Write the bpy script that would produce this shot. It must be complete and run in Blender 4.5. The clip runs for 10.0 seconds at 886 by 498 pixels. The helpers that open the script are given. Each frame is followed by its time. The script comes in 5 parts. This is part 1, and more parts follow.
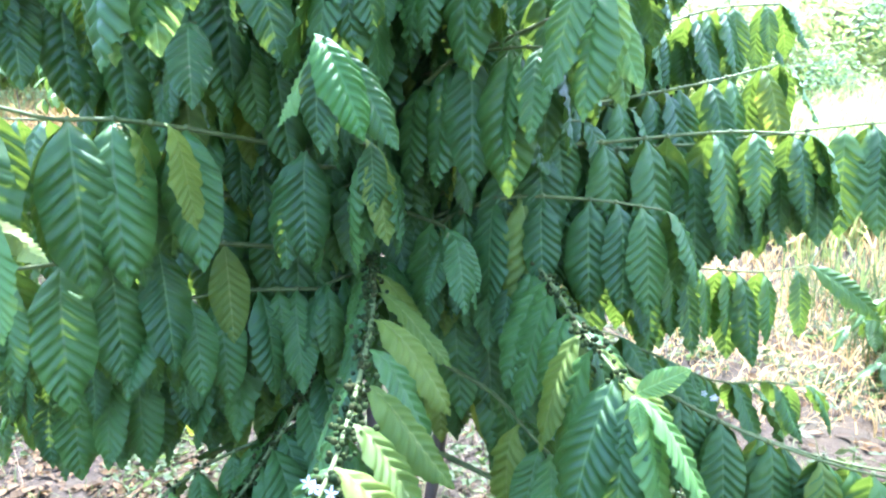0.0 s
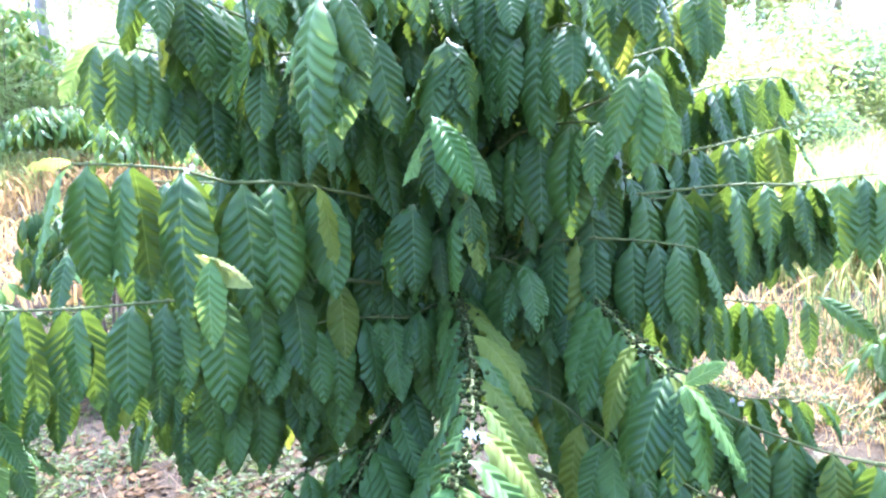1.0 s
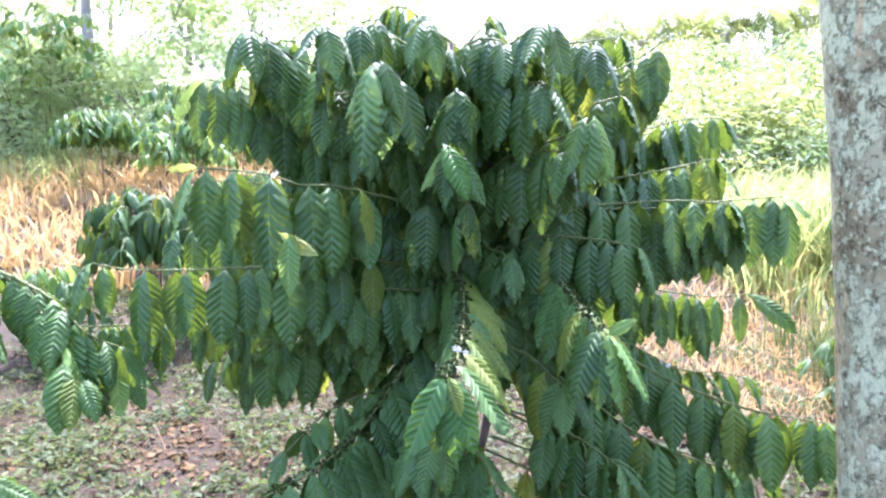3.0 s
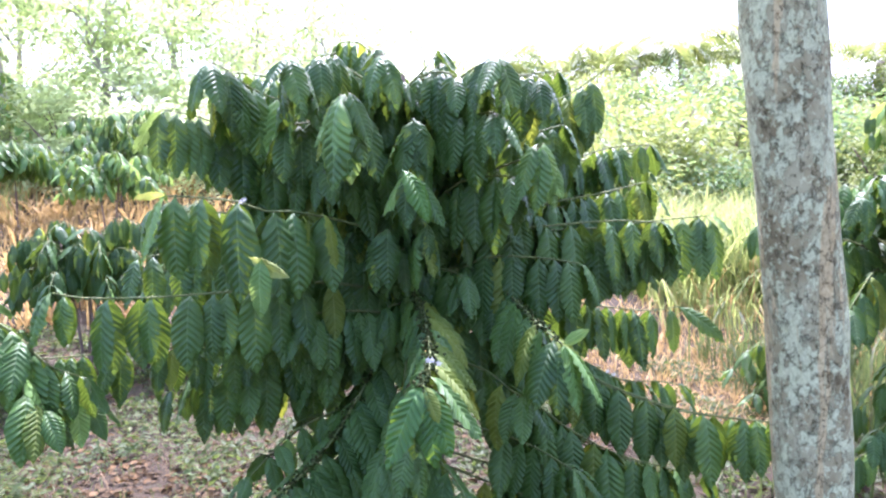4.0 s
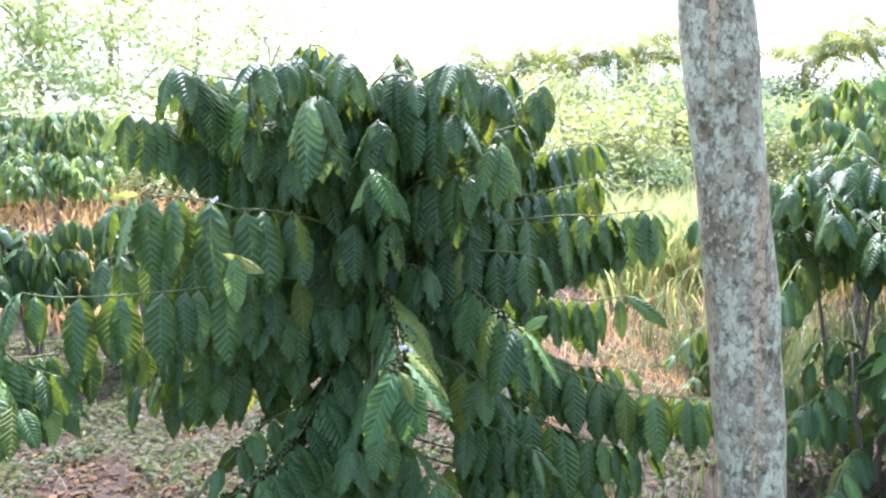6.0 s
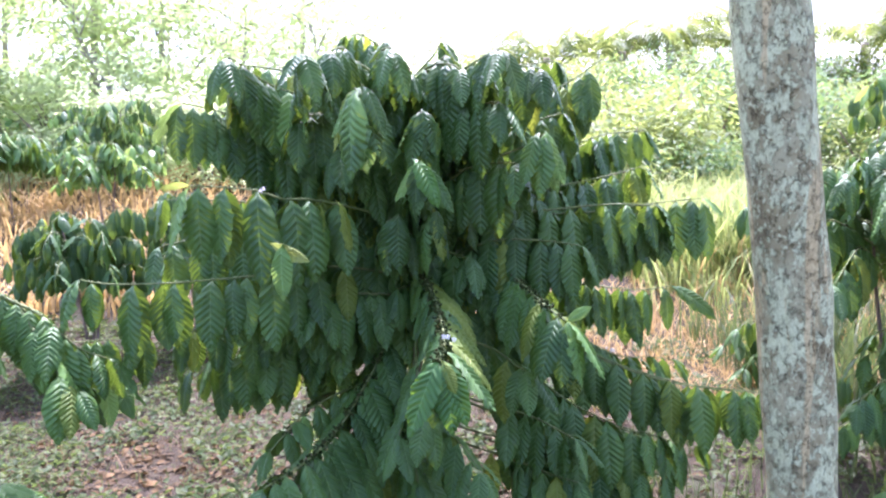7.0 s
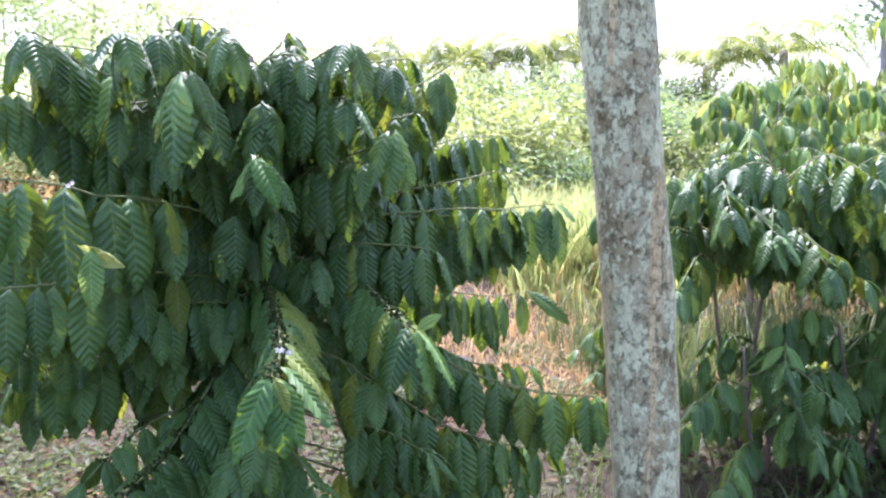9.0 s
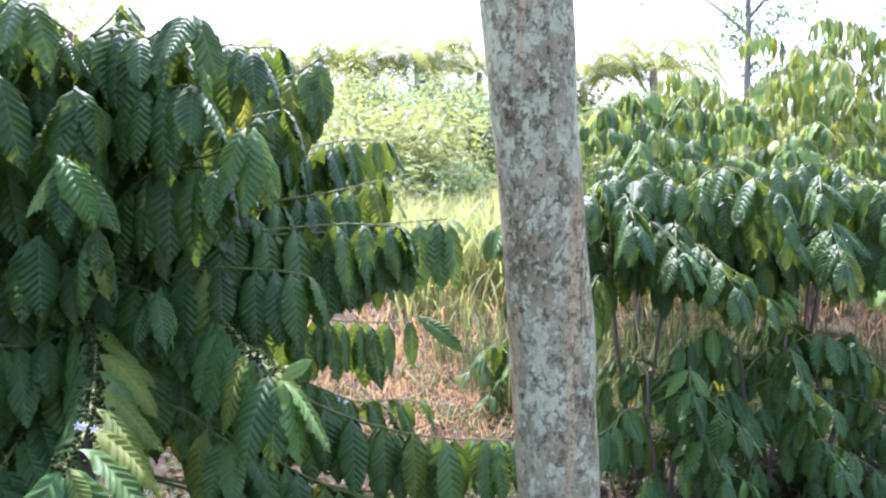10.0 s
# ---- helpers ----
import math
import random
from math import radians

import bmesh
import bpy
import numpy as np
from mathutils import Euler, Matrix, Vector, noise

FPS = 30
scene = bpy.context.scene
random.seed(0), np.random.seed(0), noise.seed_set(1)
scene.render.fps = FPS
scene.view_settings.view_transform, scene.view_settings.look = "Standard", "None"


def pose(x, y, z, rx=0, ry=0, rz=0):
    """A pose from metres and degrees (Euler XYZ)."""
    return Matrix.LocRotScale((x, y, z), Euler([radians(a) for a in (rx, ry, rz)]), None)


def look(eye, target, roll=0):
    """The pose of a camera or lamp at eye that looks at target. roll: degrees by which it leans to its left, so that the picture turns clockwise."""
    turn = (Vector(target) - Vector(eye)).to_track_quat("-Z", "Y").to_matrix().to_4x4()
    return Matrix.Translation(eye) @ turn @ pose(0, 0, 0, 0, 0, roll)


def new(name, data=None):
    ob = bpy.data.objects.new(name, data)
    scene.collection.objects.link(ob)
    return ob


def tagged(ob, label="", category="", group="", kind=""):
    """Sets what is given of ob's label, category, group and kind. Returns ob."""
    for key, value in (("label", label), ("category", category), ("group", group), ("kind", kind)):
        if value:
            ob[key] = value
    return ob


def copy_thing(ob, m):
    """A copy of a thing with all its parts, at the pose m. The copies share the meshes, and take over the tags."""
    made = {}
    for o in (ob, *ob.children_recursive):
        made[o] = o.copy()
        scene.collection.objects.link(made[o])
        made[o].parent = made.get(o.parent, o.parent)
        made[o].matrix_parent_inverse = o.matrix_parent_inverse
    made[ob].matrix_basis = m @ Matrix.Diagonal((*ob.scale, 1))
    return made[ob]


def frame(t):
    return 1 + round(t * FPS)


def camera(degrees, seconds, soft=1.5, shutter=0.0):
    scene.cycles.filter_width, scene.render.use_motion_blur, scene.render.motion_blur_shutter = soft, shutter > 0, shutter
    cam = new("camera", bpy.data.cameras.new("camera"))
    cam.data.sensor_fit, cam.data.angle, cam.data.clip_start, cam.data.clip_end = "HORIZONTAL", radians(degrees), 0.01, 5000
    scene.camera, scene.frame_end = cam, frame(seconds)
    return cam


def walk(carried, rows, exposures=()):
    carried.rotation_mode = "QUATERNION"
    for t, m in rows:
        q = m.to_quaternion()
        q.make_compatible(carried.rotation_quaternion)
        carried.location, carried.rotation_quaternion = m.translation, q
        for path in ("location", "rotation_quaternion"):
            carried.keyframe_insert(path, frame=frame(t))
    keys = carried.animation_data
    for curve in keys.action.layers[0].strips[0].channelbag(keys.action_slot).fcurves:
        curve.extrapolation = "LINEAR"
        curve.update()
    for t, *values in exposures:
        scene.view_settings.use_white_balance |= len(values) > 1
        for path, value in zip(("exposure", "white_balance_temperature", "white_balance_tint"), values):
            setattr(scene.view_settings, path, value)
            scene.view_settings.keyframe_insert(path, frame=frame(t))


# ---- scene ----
cam = camera(64.0, 10.0, soft=2.3)
PATH = [
    (0, (0.115, -0.009, 1.315), (-0.115, 1.939, 0.923), -2.2),
    (0.5, (0.08, -0.122, 1.331), (-0.085, 1.856, 1.087), -2.8),
    (1, (0.004, -0.334, 1.34), (-0.244, 1.635, 1.093), -3.0),
    (1.5, (-0.001, -0.485, 1.348), (-0.288, 1.477, 1.084), -2.2),
    (2, (0.027, -0.555, 1.354), (-0.289, 1.402, 1.093), -1.2),
    (2.5, (0.083, -0.705, 1.353), (-0.213, 1.258, 1.108), -0.5),
    (2.7, (0.115, -0.793, 1.353), (-0.185, 1.171, 1.118), -0.6),
    (3.8, (0.023, -1.003, 1.345), (-0.135, 0.984, 1.189), -2.3),
    (4, (0.009, -1.012, 1.338), (-0.066, 0.982, 1.198), -1.7),
    (4.5, (-0.037, -1.042, 1.339), (0.05, 0.948, 1.169), -2.0),
    (5, (-0.029, -1.053, 1.331), (0.197, 0.926, 1.146), -1.1),
    (5.5, (-0.055, -1.106, 1.33), (0.054, 0.886, 1.182), -2.0),
    (6.8, (-0.035, -1.128, 1.343), (0.014, 0.865, 1.182), -2.5),
    (7, (-0.046, -1.127, 1.343), (-0.092, 0.865, 1.162), -2.4),
    (7.5, (-0.094, -1.107, 1.338), (-0.356, 0.865, 1.133), -2.4),
    (8, (-0.09, -1.101, 1.344), (-0.309, 0.88, 1.172), -2.9),
    (8.5, (-0.046, -1.107, 1.335), (-0.048, 0.886, 1.16), -1.3),
    (9, (0.029, -1.004, 1.326), (0.345, 0.963, 1.15), -1.2),
    (9.5, (0.104, -0.81, 1.333), (0.639, 1.109, 1.157), -0.4),
    (9.6, (0.094, -0.783, 1.324), (0.603, 1.145, 1.159), -0.2),
    (9.8, (0.104, -0.715, 1.331), (0.604, 1.2, 1.168), -0.4),
    (10, (0.114, -0.652, 1.336), (0.745, 1.239, 1.178), -0.7),
]
walk(cam, [(t, look(eye, target, roll)) for t, eye, target, roll in PATH],
     [(0.0, 3.48, 4830, 25), (0.5, 3.4, 4860, 29), (1.0, 3.25, 4950, 34), (2.5, 3.0, 5200, 37), (4.0, 2.46, 5340, 41), (6.8, 2.4, 5340, 41),
      (8.0, 2.56, 5340, 40), (9.0, 2.28, 5400, 42), (10.0, 2.14, 5400, 43)])

# world, sun and exposure
SUN_AZIMUTH, SUN_HEIGHT = 6.0, 61.0
world = bpy.data.worlds.new("daylight")
scene.world = world
world.use_nodes = True
wn = world.node_tree.nodes
sky = wn.new("ShaderNodeTexSky")
sky.sky_type, sky.sun_disc = "NISHITA", False
sky.sun_elevation, sky.sun_rotation = radians(SUN_HEIGHT), radians(SUN_AZIMUTH)
sky.air_density, sky.dust_density, sky.ozone_density = 1.3, 5.0, 1.0
wn["Background"].inputs["Strength"].default_value = 0.15
world.node_tree.links.new(sky.outputs["Color"], wn["Background"].inputs["Color"])
sun_data = bpy.data.lights.new("sun", "SUN")
sun_data.energy, sun_data.angle, sun_data.color = 3.2, radians(0.6), (1.0, 0.95, 0.86)
sun = new("sun", sun_data)
sun.matrix_world = look((math.sin(radians(SUN_AZIMUTH)) * math.cos(radians(SUN_HEIGHT)) * 30,
                         math.cos(radians(SUN_AZIMUTH)) * math.cos(radians(SUN_HEIGHT)) * 30,
                         math.sin(radians(SUN_HEIGHT)) * 30), (0, 0, 0))

rng = random.Random(7)
UP = Vector((0, 0, 1))


# ---- materials ----
def shader(name):
    m = bpy.data.materials.new(name)
    m.use_nodes = True
    return m, m.node_tree.nodes, m.node_tree.links, m.node_tree.nodes["Principled BSDF"]


def node(nt, kind, **values):
    n = nt.new(kind)
    for key, value in values.items():
        n.inputs[key.replace("_", " ")].default_value = value
    return n


def ramp(nt, *stops):
    r = nt.new("ShaderNodeValToRGB")
    while len(r.color_ramp.elements) < len(stops):
        r.color_ramp.elements.new(0.5)
    for e, (p, c) in zip(r.color_ramp.elements, stops):
        e.position, e.color = p, (*c, 1)
    return r


def math_node(nt, links, op, a, b=None):
    n = nt.new("ShaderNodeMath")
    n.operation = op
    for i, v in enumerate((a, b)):
        if v is None:
            continue
        if isinstance(v, (int, float)):
            n.inputs[i].default_value = v
        else:
            links.new(v, n.inputs[i])
    return n.outputs[0]


def leaf_material(name, dark, light, vein, glow, through_share=0.3, rough=0.36, island=False, veins=11.0):
    """A leaf blade: mottled green, paler veins along the UV, light coming through."""
    m, nt, links, bsdf = shader(name)
    if island:
        rnd = nt.new("ShaderNodeNewGeometry").outputs["Random Per Island"]
    else:
        rnd = nt.new("ShaderNodeObjectInfo").outputs["Random"]
    geo = nt.new("ShaderNodeTexCoord")
    big = node(nt, "ShaderNodeTexNoise", Scale=9.0, Detail=3.0)
    links.new(geo.outputs["Object"], big.inputs["Vector"])
    mixed = math_node(nt, links, "ADD", math_node(nt, links, "MULTIPLY", rnd, 0.75), math_node(nt, links, "MULTIPLY", big.outputs["Fac"], 0.5))
    body = ramp(nt, (0.2, dark), (0.95, light))
    links.new(mixed, body.inputs["Fac"])
    uv = nt.new("ShaderNodeSeparateXYZ")
    links.new(geo.outputs["UV"], uv.inputs[0])
    side = math_node(nt, links, "ABSOLUTE", math_node(nt, links, "SUBTRACT", math_node(nt, links, "MULTIPLY", uv.outputs["Y"], 2.0), 1.0))
    run = uv.outputs["X"]
    wave = math_node(nt, links, "ABSOLUTE", math_node(nt, links, "SINE", math_node(nt, links, "MULTIPLY", run, math.pi * veins)))
    rib = math_node(nt, links, "LESS_THAN", side, 0.045)
    line = math_node(nt, links, "MULTIPLY", math_node(nt, links, "LESS_THAN", wave, 0.10), 0.12)
    mask = math_node(nt, links, "MAXIMUM", rib, line)
    mix = nt.new("ShaderNodeMix")
    mix.data_type = "RGBA"
    links.new(mask, mix.inputs["Factor"])
    links.new(body.outputs["Color"], mix.inputs["A"])
    mix.inputs["B"].default_value = (*vein, 1)
    # small brown specks of wear
    spot = node(nt, "ShaderNodeTexNoise", Scale=46.0, Detail=2.0)
    links.new(geo.outputs["Object"], spot.inputs["Vector"])
    speck = math_node(nt, links, "MULTIPLY", math_node(nt, links, "GREATER_THAN", spot.outputs["Fac"], 0.77), 0.4)
    worn = nt.new("ShaderNodeMix")
    worn.data_type = "RGBA"
    links.new(speck, worn.inputs["Factor"])
    links.new(mix.outputs["Result"], worn.inputs["A"])
    worn.inputs["B"].default_value = (0.16, 0.10, 0.04, 1)
    links.new(worn.outputs["Result"], bsdf.inputs["Base Color"])
    gloss = ramp(nt, (0.3, (rough - 0.04,) * 3), (0.7, (rough + 0.12,) * 3))
    links.new(big.outputs["Fac"], gloss.inputs["Fac"])
    links.new(gloss.outputs["Color"], bsdf.inputs["Roughness"])
    bsdf.inputs["Specular IOR Level"].default_value = 0.46
    fine = node(nt, "ShaderNodeTexNoise", Scale=160.0, Detail=2.0)
    links.new(geo.outputs["Object"], fine.inputs["Vector"])
    bump = node(nt, "ShaderNodeBump", Strength=0.18, Distance=0.002)
    links.new(fine.outputs["Fac"], bump.inputs["Height"])
    links.new(bump.outputs["Normal"], bsdf.inputs["Normal"])
    trans = nt.new("ShaderNodeBsdfTranslucent")
    tint = nt.new("ShaderNodeMix")
    tint.data_type = "RGBA"
    tint.inputs["Factor"].default_value = 0.75
    links.new(worn.outputs["Result"], tint.inputs["A"])
    tint.inputs["B"].default_value = (*glow, 1)
    links.new(tint.outputs["Result"], trans.inputs["Color"])
    both = nt.new("ShaderNodeMixShader")
    both.inputs["Fac"].default_value = through_share
    links.new(bsdf.outputs[0], both.inputs[1])
    links.new(trans.outputs[0], both.inputs[2])
    links.new(both.outputs[0], nt["Material Output"].inputs["Surface"])
    return m


def rough_material(name, stops, scale=8.0, rough=0.85, bump_scale=60.0, bump_strength=0.5, bump_distance=0.01, stretch=(1, 1, 1), island=False):
    m, nt, links, bsdf = shader(name)
    geo = nt.new("ShaderNodeTexCoord")
    mapping = nt.new("ShaderNodeMapping")
    mapping.inputs["Scale"].default_value = stretch
    links.new(geo.outputs["Object"], mapping.inputs["Vector"])
    a = node(nt, "ShaderNodeTexNoise", Scale=scale, Detail=6.0, Roughness=0.65)
    links.new(mapping.outputs[0], a.inputs["Vector"])
    value = a.outputs["Fac"]
    if island:
        rnd = nt.new("ShaderNodeNewGeometry").outputs["Random Per Island"]
        value = math_node(nt, links, "ADD", math_node(nt, links, "MULTIPLY", value, 0.4), math_node(nt, links, "MULTIPLY", rnd, 0.6))
    c = ramp(nt, *stops)
    links.new(value, c.inputs["Fac"])
    links.new(c.outputs["Color"], bsdf.inputs["Base Color"])
    bsdf.inputs["Roughness"].default_value = rough
    b = node(nt, "ShaderNodeTexNoise", Scale=bump_scale, Detail=4.0)
    links.new(mapping.outputs[0], b.inputs["Vector"])
    bump = node(nt, "ShaderNodeBump", Strength=bump_strength, Distance=bump_distance)
    links.new(b.outputs["Fac"], bump.inputs["Height"])
    links.new(bump.outputs["Normal"], bsdf.inputs["Normal"])
    return m


def thin_material(name, stops, glow, share=0.35, rough=0.6, scale=3.0):
    """Grass and far foliage: a colour for each blade, light coming through."""
    m = rough_material(name, stops, scale=scale, rough=rough, bump_strength=0.0, island=True)
    nt, links = m.node_tree.nodes, m.node_tree.links
    trans = nt.new("ShaderNodeBsdfTranslucent")
    nt["Principled BSDF"].inputs["Specular IOR Level"].default_value = 0.25
    trans.inputs["Color"].default_value = (*glow, 1)
    both = nt.new("ShaderNodeMixShader")
    both.inputs["Fac"].default_value = share
    links.new(nt["Principled BSDF"].outputs[0], both.inputs[1])
    links.new(trans.outputs[0], both.inputs[2])
    links.new(both.outputs[0], nt["Material Output"].inputs["Surface"])
    return m


def bark_material():
    """Bark in uneven plates: grey-green lichen, grey and tan flakes, dark gaps, long bare strips."""
    m, nt, links, bsdf = shader("lichen_bark")
    geo = nt.new("ShaderNodeTexCoord")

    def mapped(scale, shift=(0, 0, 0)):
        n = nt.new("ShaderNodeMapping")
        n.inputs["Scale"].default_value, n.inputs["Location"].default_value = scale, shift
        links.new(geo.outputs["Object"], n.inputs["Vector"])
        return n.outputs[0]

    def noise_of(vector, scale, detail=5.0, rough=0.6):
        n = node(nt, "ShaderNodeTexNoise", Scale=scale, Detail=detail, Roughness=rough)
        links.new(vector, n.inputs["Vector"])
        return n

    def blend(fac, a, b):
        n = nt.new("ShaderNodeMix")
        n.data_type = "RGBA"
        for key, v in (("Factor", fac), ("A", a), ("B", b)):
            if isinstance(v, tuple):
                n.inputs[key].default_value = v
            elif isinstance(v, float):
                n.inputs[key].default_value = v
            else:
                links.new(v, n.inputs[key])
        return n.outputs["Result"]

    def graded(value, *stops):
        n = ramp(nt, *stops)
        links.new(value, n.inputs["Fac"])
        return n.outputs["Color"]

    grain = noise_of(mapped((1, 1, 0.6)), 130.0, 8.0, 0.75)
    broad = noise_of(mapped((1, 1, 0.45), (0.306, 0.103, 0.000)), 11.0, 5.0, 0.6)
    body = graded(broad.outputs["Fac"], (0.36, (0.245, 0.207, 0.095)), (0.48, (0.367, 0.326, 0.158)), (0.60, (0.439, 0.413, 0.214)))
    # lichen in ragged plates of two sizes
    plate_n = noise_of(mapped((1, 1, 0.7), (1.7, 0.4, 0.9)), 17.0, 9.0, 0.72)
    plate = graded(plate_n.outputs["Fac"], (0.49, (0, 0, 0)), (0.505, (1, 1, 1)))
    body = blend(plate, body, graded(grain.outputs["Fac"], (0.36, (0.408, 0.424, 0.214)), (0.5, (0.571, 0.589, 0.310)), (0.64, (0.694, 0.713, 0.389))))
    fleck_n = noise_of(mapped((1, 1, 0.8), (4.1, 2.2, 0.2)), 62.0, 7.0, 0.7)
    fleck = graded(fleck_n.outputs["Fac"], (0.56, (0, 0, 0)), (0.585, (0.9, 0.9, 0.9)))
    body = blend(fleck, body, (0.612, 0.631, 0.341, 1))
    # bare tan strips, long and upright
    strip_n = noise_of(mapped((1.3, 1.3, 0.10), (0.357, 0.207, 0.000)), 11.0, 6.0, 0.68)
    strip = graded(strip_n.outputs["Fac"], (0.555, (0, 0, 0)), (0.575, (0.9, 0.9, 0.9)))
    body = blend(strip, body, graded(grain.outputs["Fac"], (0.34, (0.428, 0.310, 0.127)), (0.50, (0.612, 0.496, 0.230)), (0.66, (0.694, 0.589, 0.293))))
    # small dark gaps and cracks
    gap_n = noise_of(mapped((1, 1, 0.45), (2.0, 0.7, 0.3)), 55.0, 8.0, 0.75)
    gap = graded(gap_n.outputs["Fac"], (0.60, (0, 0, 0)), (0.65, (0.7, 0.7, 0.7)))
    warp = noise_of(mapped((1, 1, 1)), 40.0, 6.0, 0.7)
    edge = nt.new("ShaderNodeTexVoronoi")
    edge.feature = "DISTANCE_TO_EDGE"
    edge.inputs["Scale"].default_value = 42.0
    links.new(blend(0.06, mapped((1, 1, 0.5)), warp.outputs["Color"]), edge.inputs["Vector"])
    crack = graded(edge.outputs["Distance"], (0.02, (0.6, 0.6, 0.6)), (0.07, (0, 0, 0)))
    broken = math_node(nt, links, "MULTIPLY", crack, graded(warp.outputs["Fac"], (0.48, (0, 0, 0)), (0.56, (1, 1, 1))))
    dark = math_node(nt, links, "MAXIMUM", gap, broken)
    links.new(blend(dark, body, (0.102, 0.081, 0.037, 1)), bsdf.inputs["Base Color"])
    bsdf.inputs["Roughness"].default_value = 0.93
    bsdf.inputs["Specular IOR Level"].default_value = 0.2
    raised = math_node(nt, links, "ADD", math_node(nt, links, "MULTIPLY", plate, 0.5), math_node(nt, links, "MULTIPLY", grain.outputs["Fac"], 0.8))
    height = math_node(nt, links, "SUBTRACT", math_node(nt, links, "SUBTRACT", raised, dark), math_node(nt, links, "MULTIPLY", strip, 0.3))
    bump = node(nt, "ShaderNodeBump", Strength=1.0, Distance=0.005)
    links.new(height, bump.inputs["Height"])
    links.new(bump.outputs["Normal"], bsdf.inputs["Normal"])
    return m


def soil_material():
    m, nt, links, bsdf = shader("dry_red_soil")
    geo = nt.new("ShaderNodeTexCoord")
    big = node(nt, "ShaderNodeTexNoise", Scale=0.9, Detail=5.0, Roughness=0.6)
    fine = node(nt, "ShaderNodeTexNoise", Scale=38.0, Detail=8.0, Roughness=0.75)
    for n in (big, fine):
        links.new(geo.outputs["Object"], n.inputs["Vector"])
    # soil tones kept dark: the dappled shade is put into the colour
    a = ramp(nt, (0.3, (0.016, 0.010, 0.0025)), (0.5, (0.038, 0.026, 0.007)), (0.72, (0.085, 0.060, 0.017)))
    links.new(math_node(nt, links, "ADD", math_node(nt, links, "MULTIPLY", big.outputs["Fac"], 0.6),
                        math_node(nt, links, "MULTIPLY", fine.outputs["Fac"], 0.4)), a.inputs["Fac"])
    moss = ramp(nt, (0.52, (0, 0, 0)), (0.68, (0.55,) * 3))
    patch = node(nt, "ShaderNodeTexNoise", Scale=1.7, Detail=6.0, Roughness=0.7)
    links.new(geo.outputs["Object"], patch.inputs["Vector"])
    links.new(patch.outputs["Fac"], moss.inputs["Fac"])
    mix = nt.new("ShaderNodeMix")
    mix.data_type = "RGBA"
    links.new(moss.outputs["Color"], mix.inputs["Factor"])
    links.new(a.outputs["Color"], mix.inputs["A"])
    mix.inputs["B"].default_value = (0.055, 0.075, 0.026, 1)
    links.new(mix.outputs["Result"], bsdf.inputs["Base Color"])
    bsdf.inputs["Roughness"].default_value = 0.95
    bump = node(nt, "ShaderNodeBump", Strength=0.9, Distance=0.03)
    links.new(fine.outputs["Fac"], bump.inputs["Height"])
    links.new(bump.outputs["Normal"], bsdf.inputs["Normal"])
    return m


LEAF = leaf_material("coffee_leaf", (0.028, 0.080, 0.013), (0.068, 0.150, 0.022), (0.10, 0.18, 0.045), (0.34, 0.50, 0.04), 0.15, 0.47)
# the coffee leaf in lime: light from behind is painted into the colour
LIME_BACKLIT = leaf_material("lime_backlit_coffee_leaf", (0.085, 0.15, 0.015), (0.17, 0.23, 0.026), (0.24, 0.29, 0.06), (0.50, 0.56, 0.05), 0.34, 0.6)
FRESH = leaf_material("fresh_coffee_leaf", (0.036, 0.115, 0.013), (0.075, 0.195, 0.024), (0.11, 0.25, 0.05), (0.34, 0.55, 0.04), 0.24, 0.45)
# young leaves near by; on farther trees, sunlight painted into the leaf colour
YOUNG_SUNLIT = leaf_material("young_sunlit_coffee_leaf", (0.095, 0.21, 0.035), (0.19, 0.345, 0.07), (0.24, 0.40, 0.12), (0.42, 0.56, 0.12), 0.32, 0.46)
PALE = leaf_material("yellowing_leaf", (0.24, 0.31, 0.07), (0.36, 0.42, 0.11), (0.42, 0.46, 0.16), (0.50, 0.56, 0.10), 0.35, 0.55)
FAR_LEAF = leaf_material("shrub_leaf", (0.04, 0.10, 0.032), (0.095, 0.19, 0.06), (0.09, 0.18, 0.07), (0.34, 0.50, 0.14), 0.40, 0.55, island=True, veins=6.0)
# the shrub leaf again, with sun and glare painted in as a lighter yellow-green
SUNNY_LEAF = leaf_material("sunny_shrub_leaf", (0.072, 0.125, 0.026), (0.185, 0.25, 0.052), (0.16, 0.23, 0.07), (0.50, 0.58, 0.14), 0.36, 0.55, island=True, veins=6.0)
# far tree leaf, paled in its own colour to stand for haze and glare
HAZY_LEAF = leaf_material("hazy_tree_leaf", (0.21, 0.29, 0.11), (0.40, 0.47, 0.21), (0.32, 0.39, 0.18), (0.78, 0.88, 0.44), 0.76, 0.6, island=True, veins=6.0)
TWIG = rough_material("green_brown_twig", [(0.3, (0.065, 0.10, 0.02)), (0.65, (0.17, 0.20, 0.05))], 30, 0.7, 150, 0.4, 0.002)
STEM = rough_material("brown_stem_bark", [(0.3, (0.10, 0.07, 0.05)), (0.7, (0.26, 0.19, 0.14))], 18, 0.9, 80, 0.7, 0.004, (1, 1, 0.3))
GREY_BARK = rough_material("pale_grey_bark", [(0.3, (0.24, 0.21, 0.18)), (0.7, (0.48, 0.44, 0.39))], 6, 0.9, 40, 0.6, 0.01, (1, 1, 0.3))
BARK = bark_material()
SOIL = soil_material()
BERRY = rough_material("green_berry", [(0.2, (0.016, 0.030, 0.006)), (0.6, (0.036, 0.053, 0.010)), (0.9, (0.055, 0.043, 0.013))], 40, 0.9, 90, 0.1, 0.001, island=True)
BERRY.node_tree.nodes["Principled BSDF"].inputs["Specular IOR Level"].default_value = 0.15
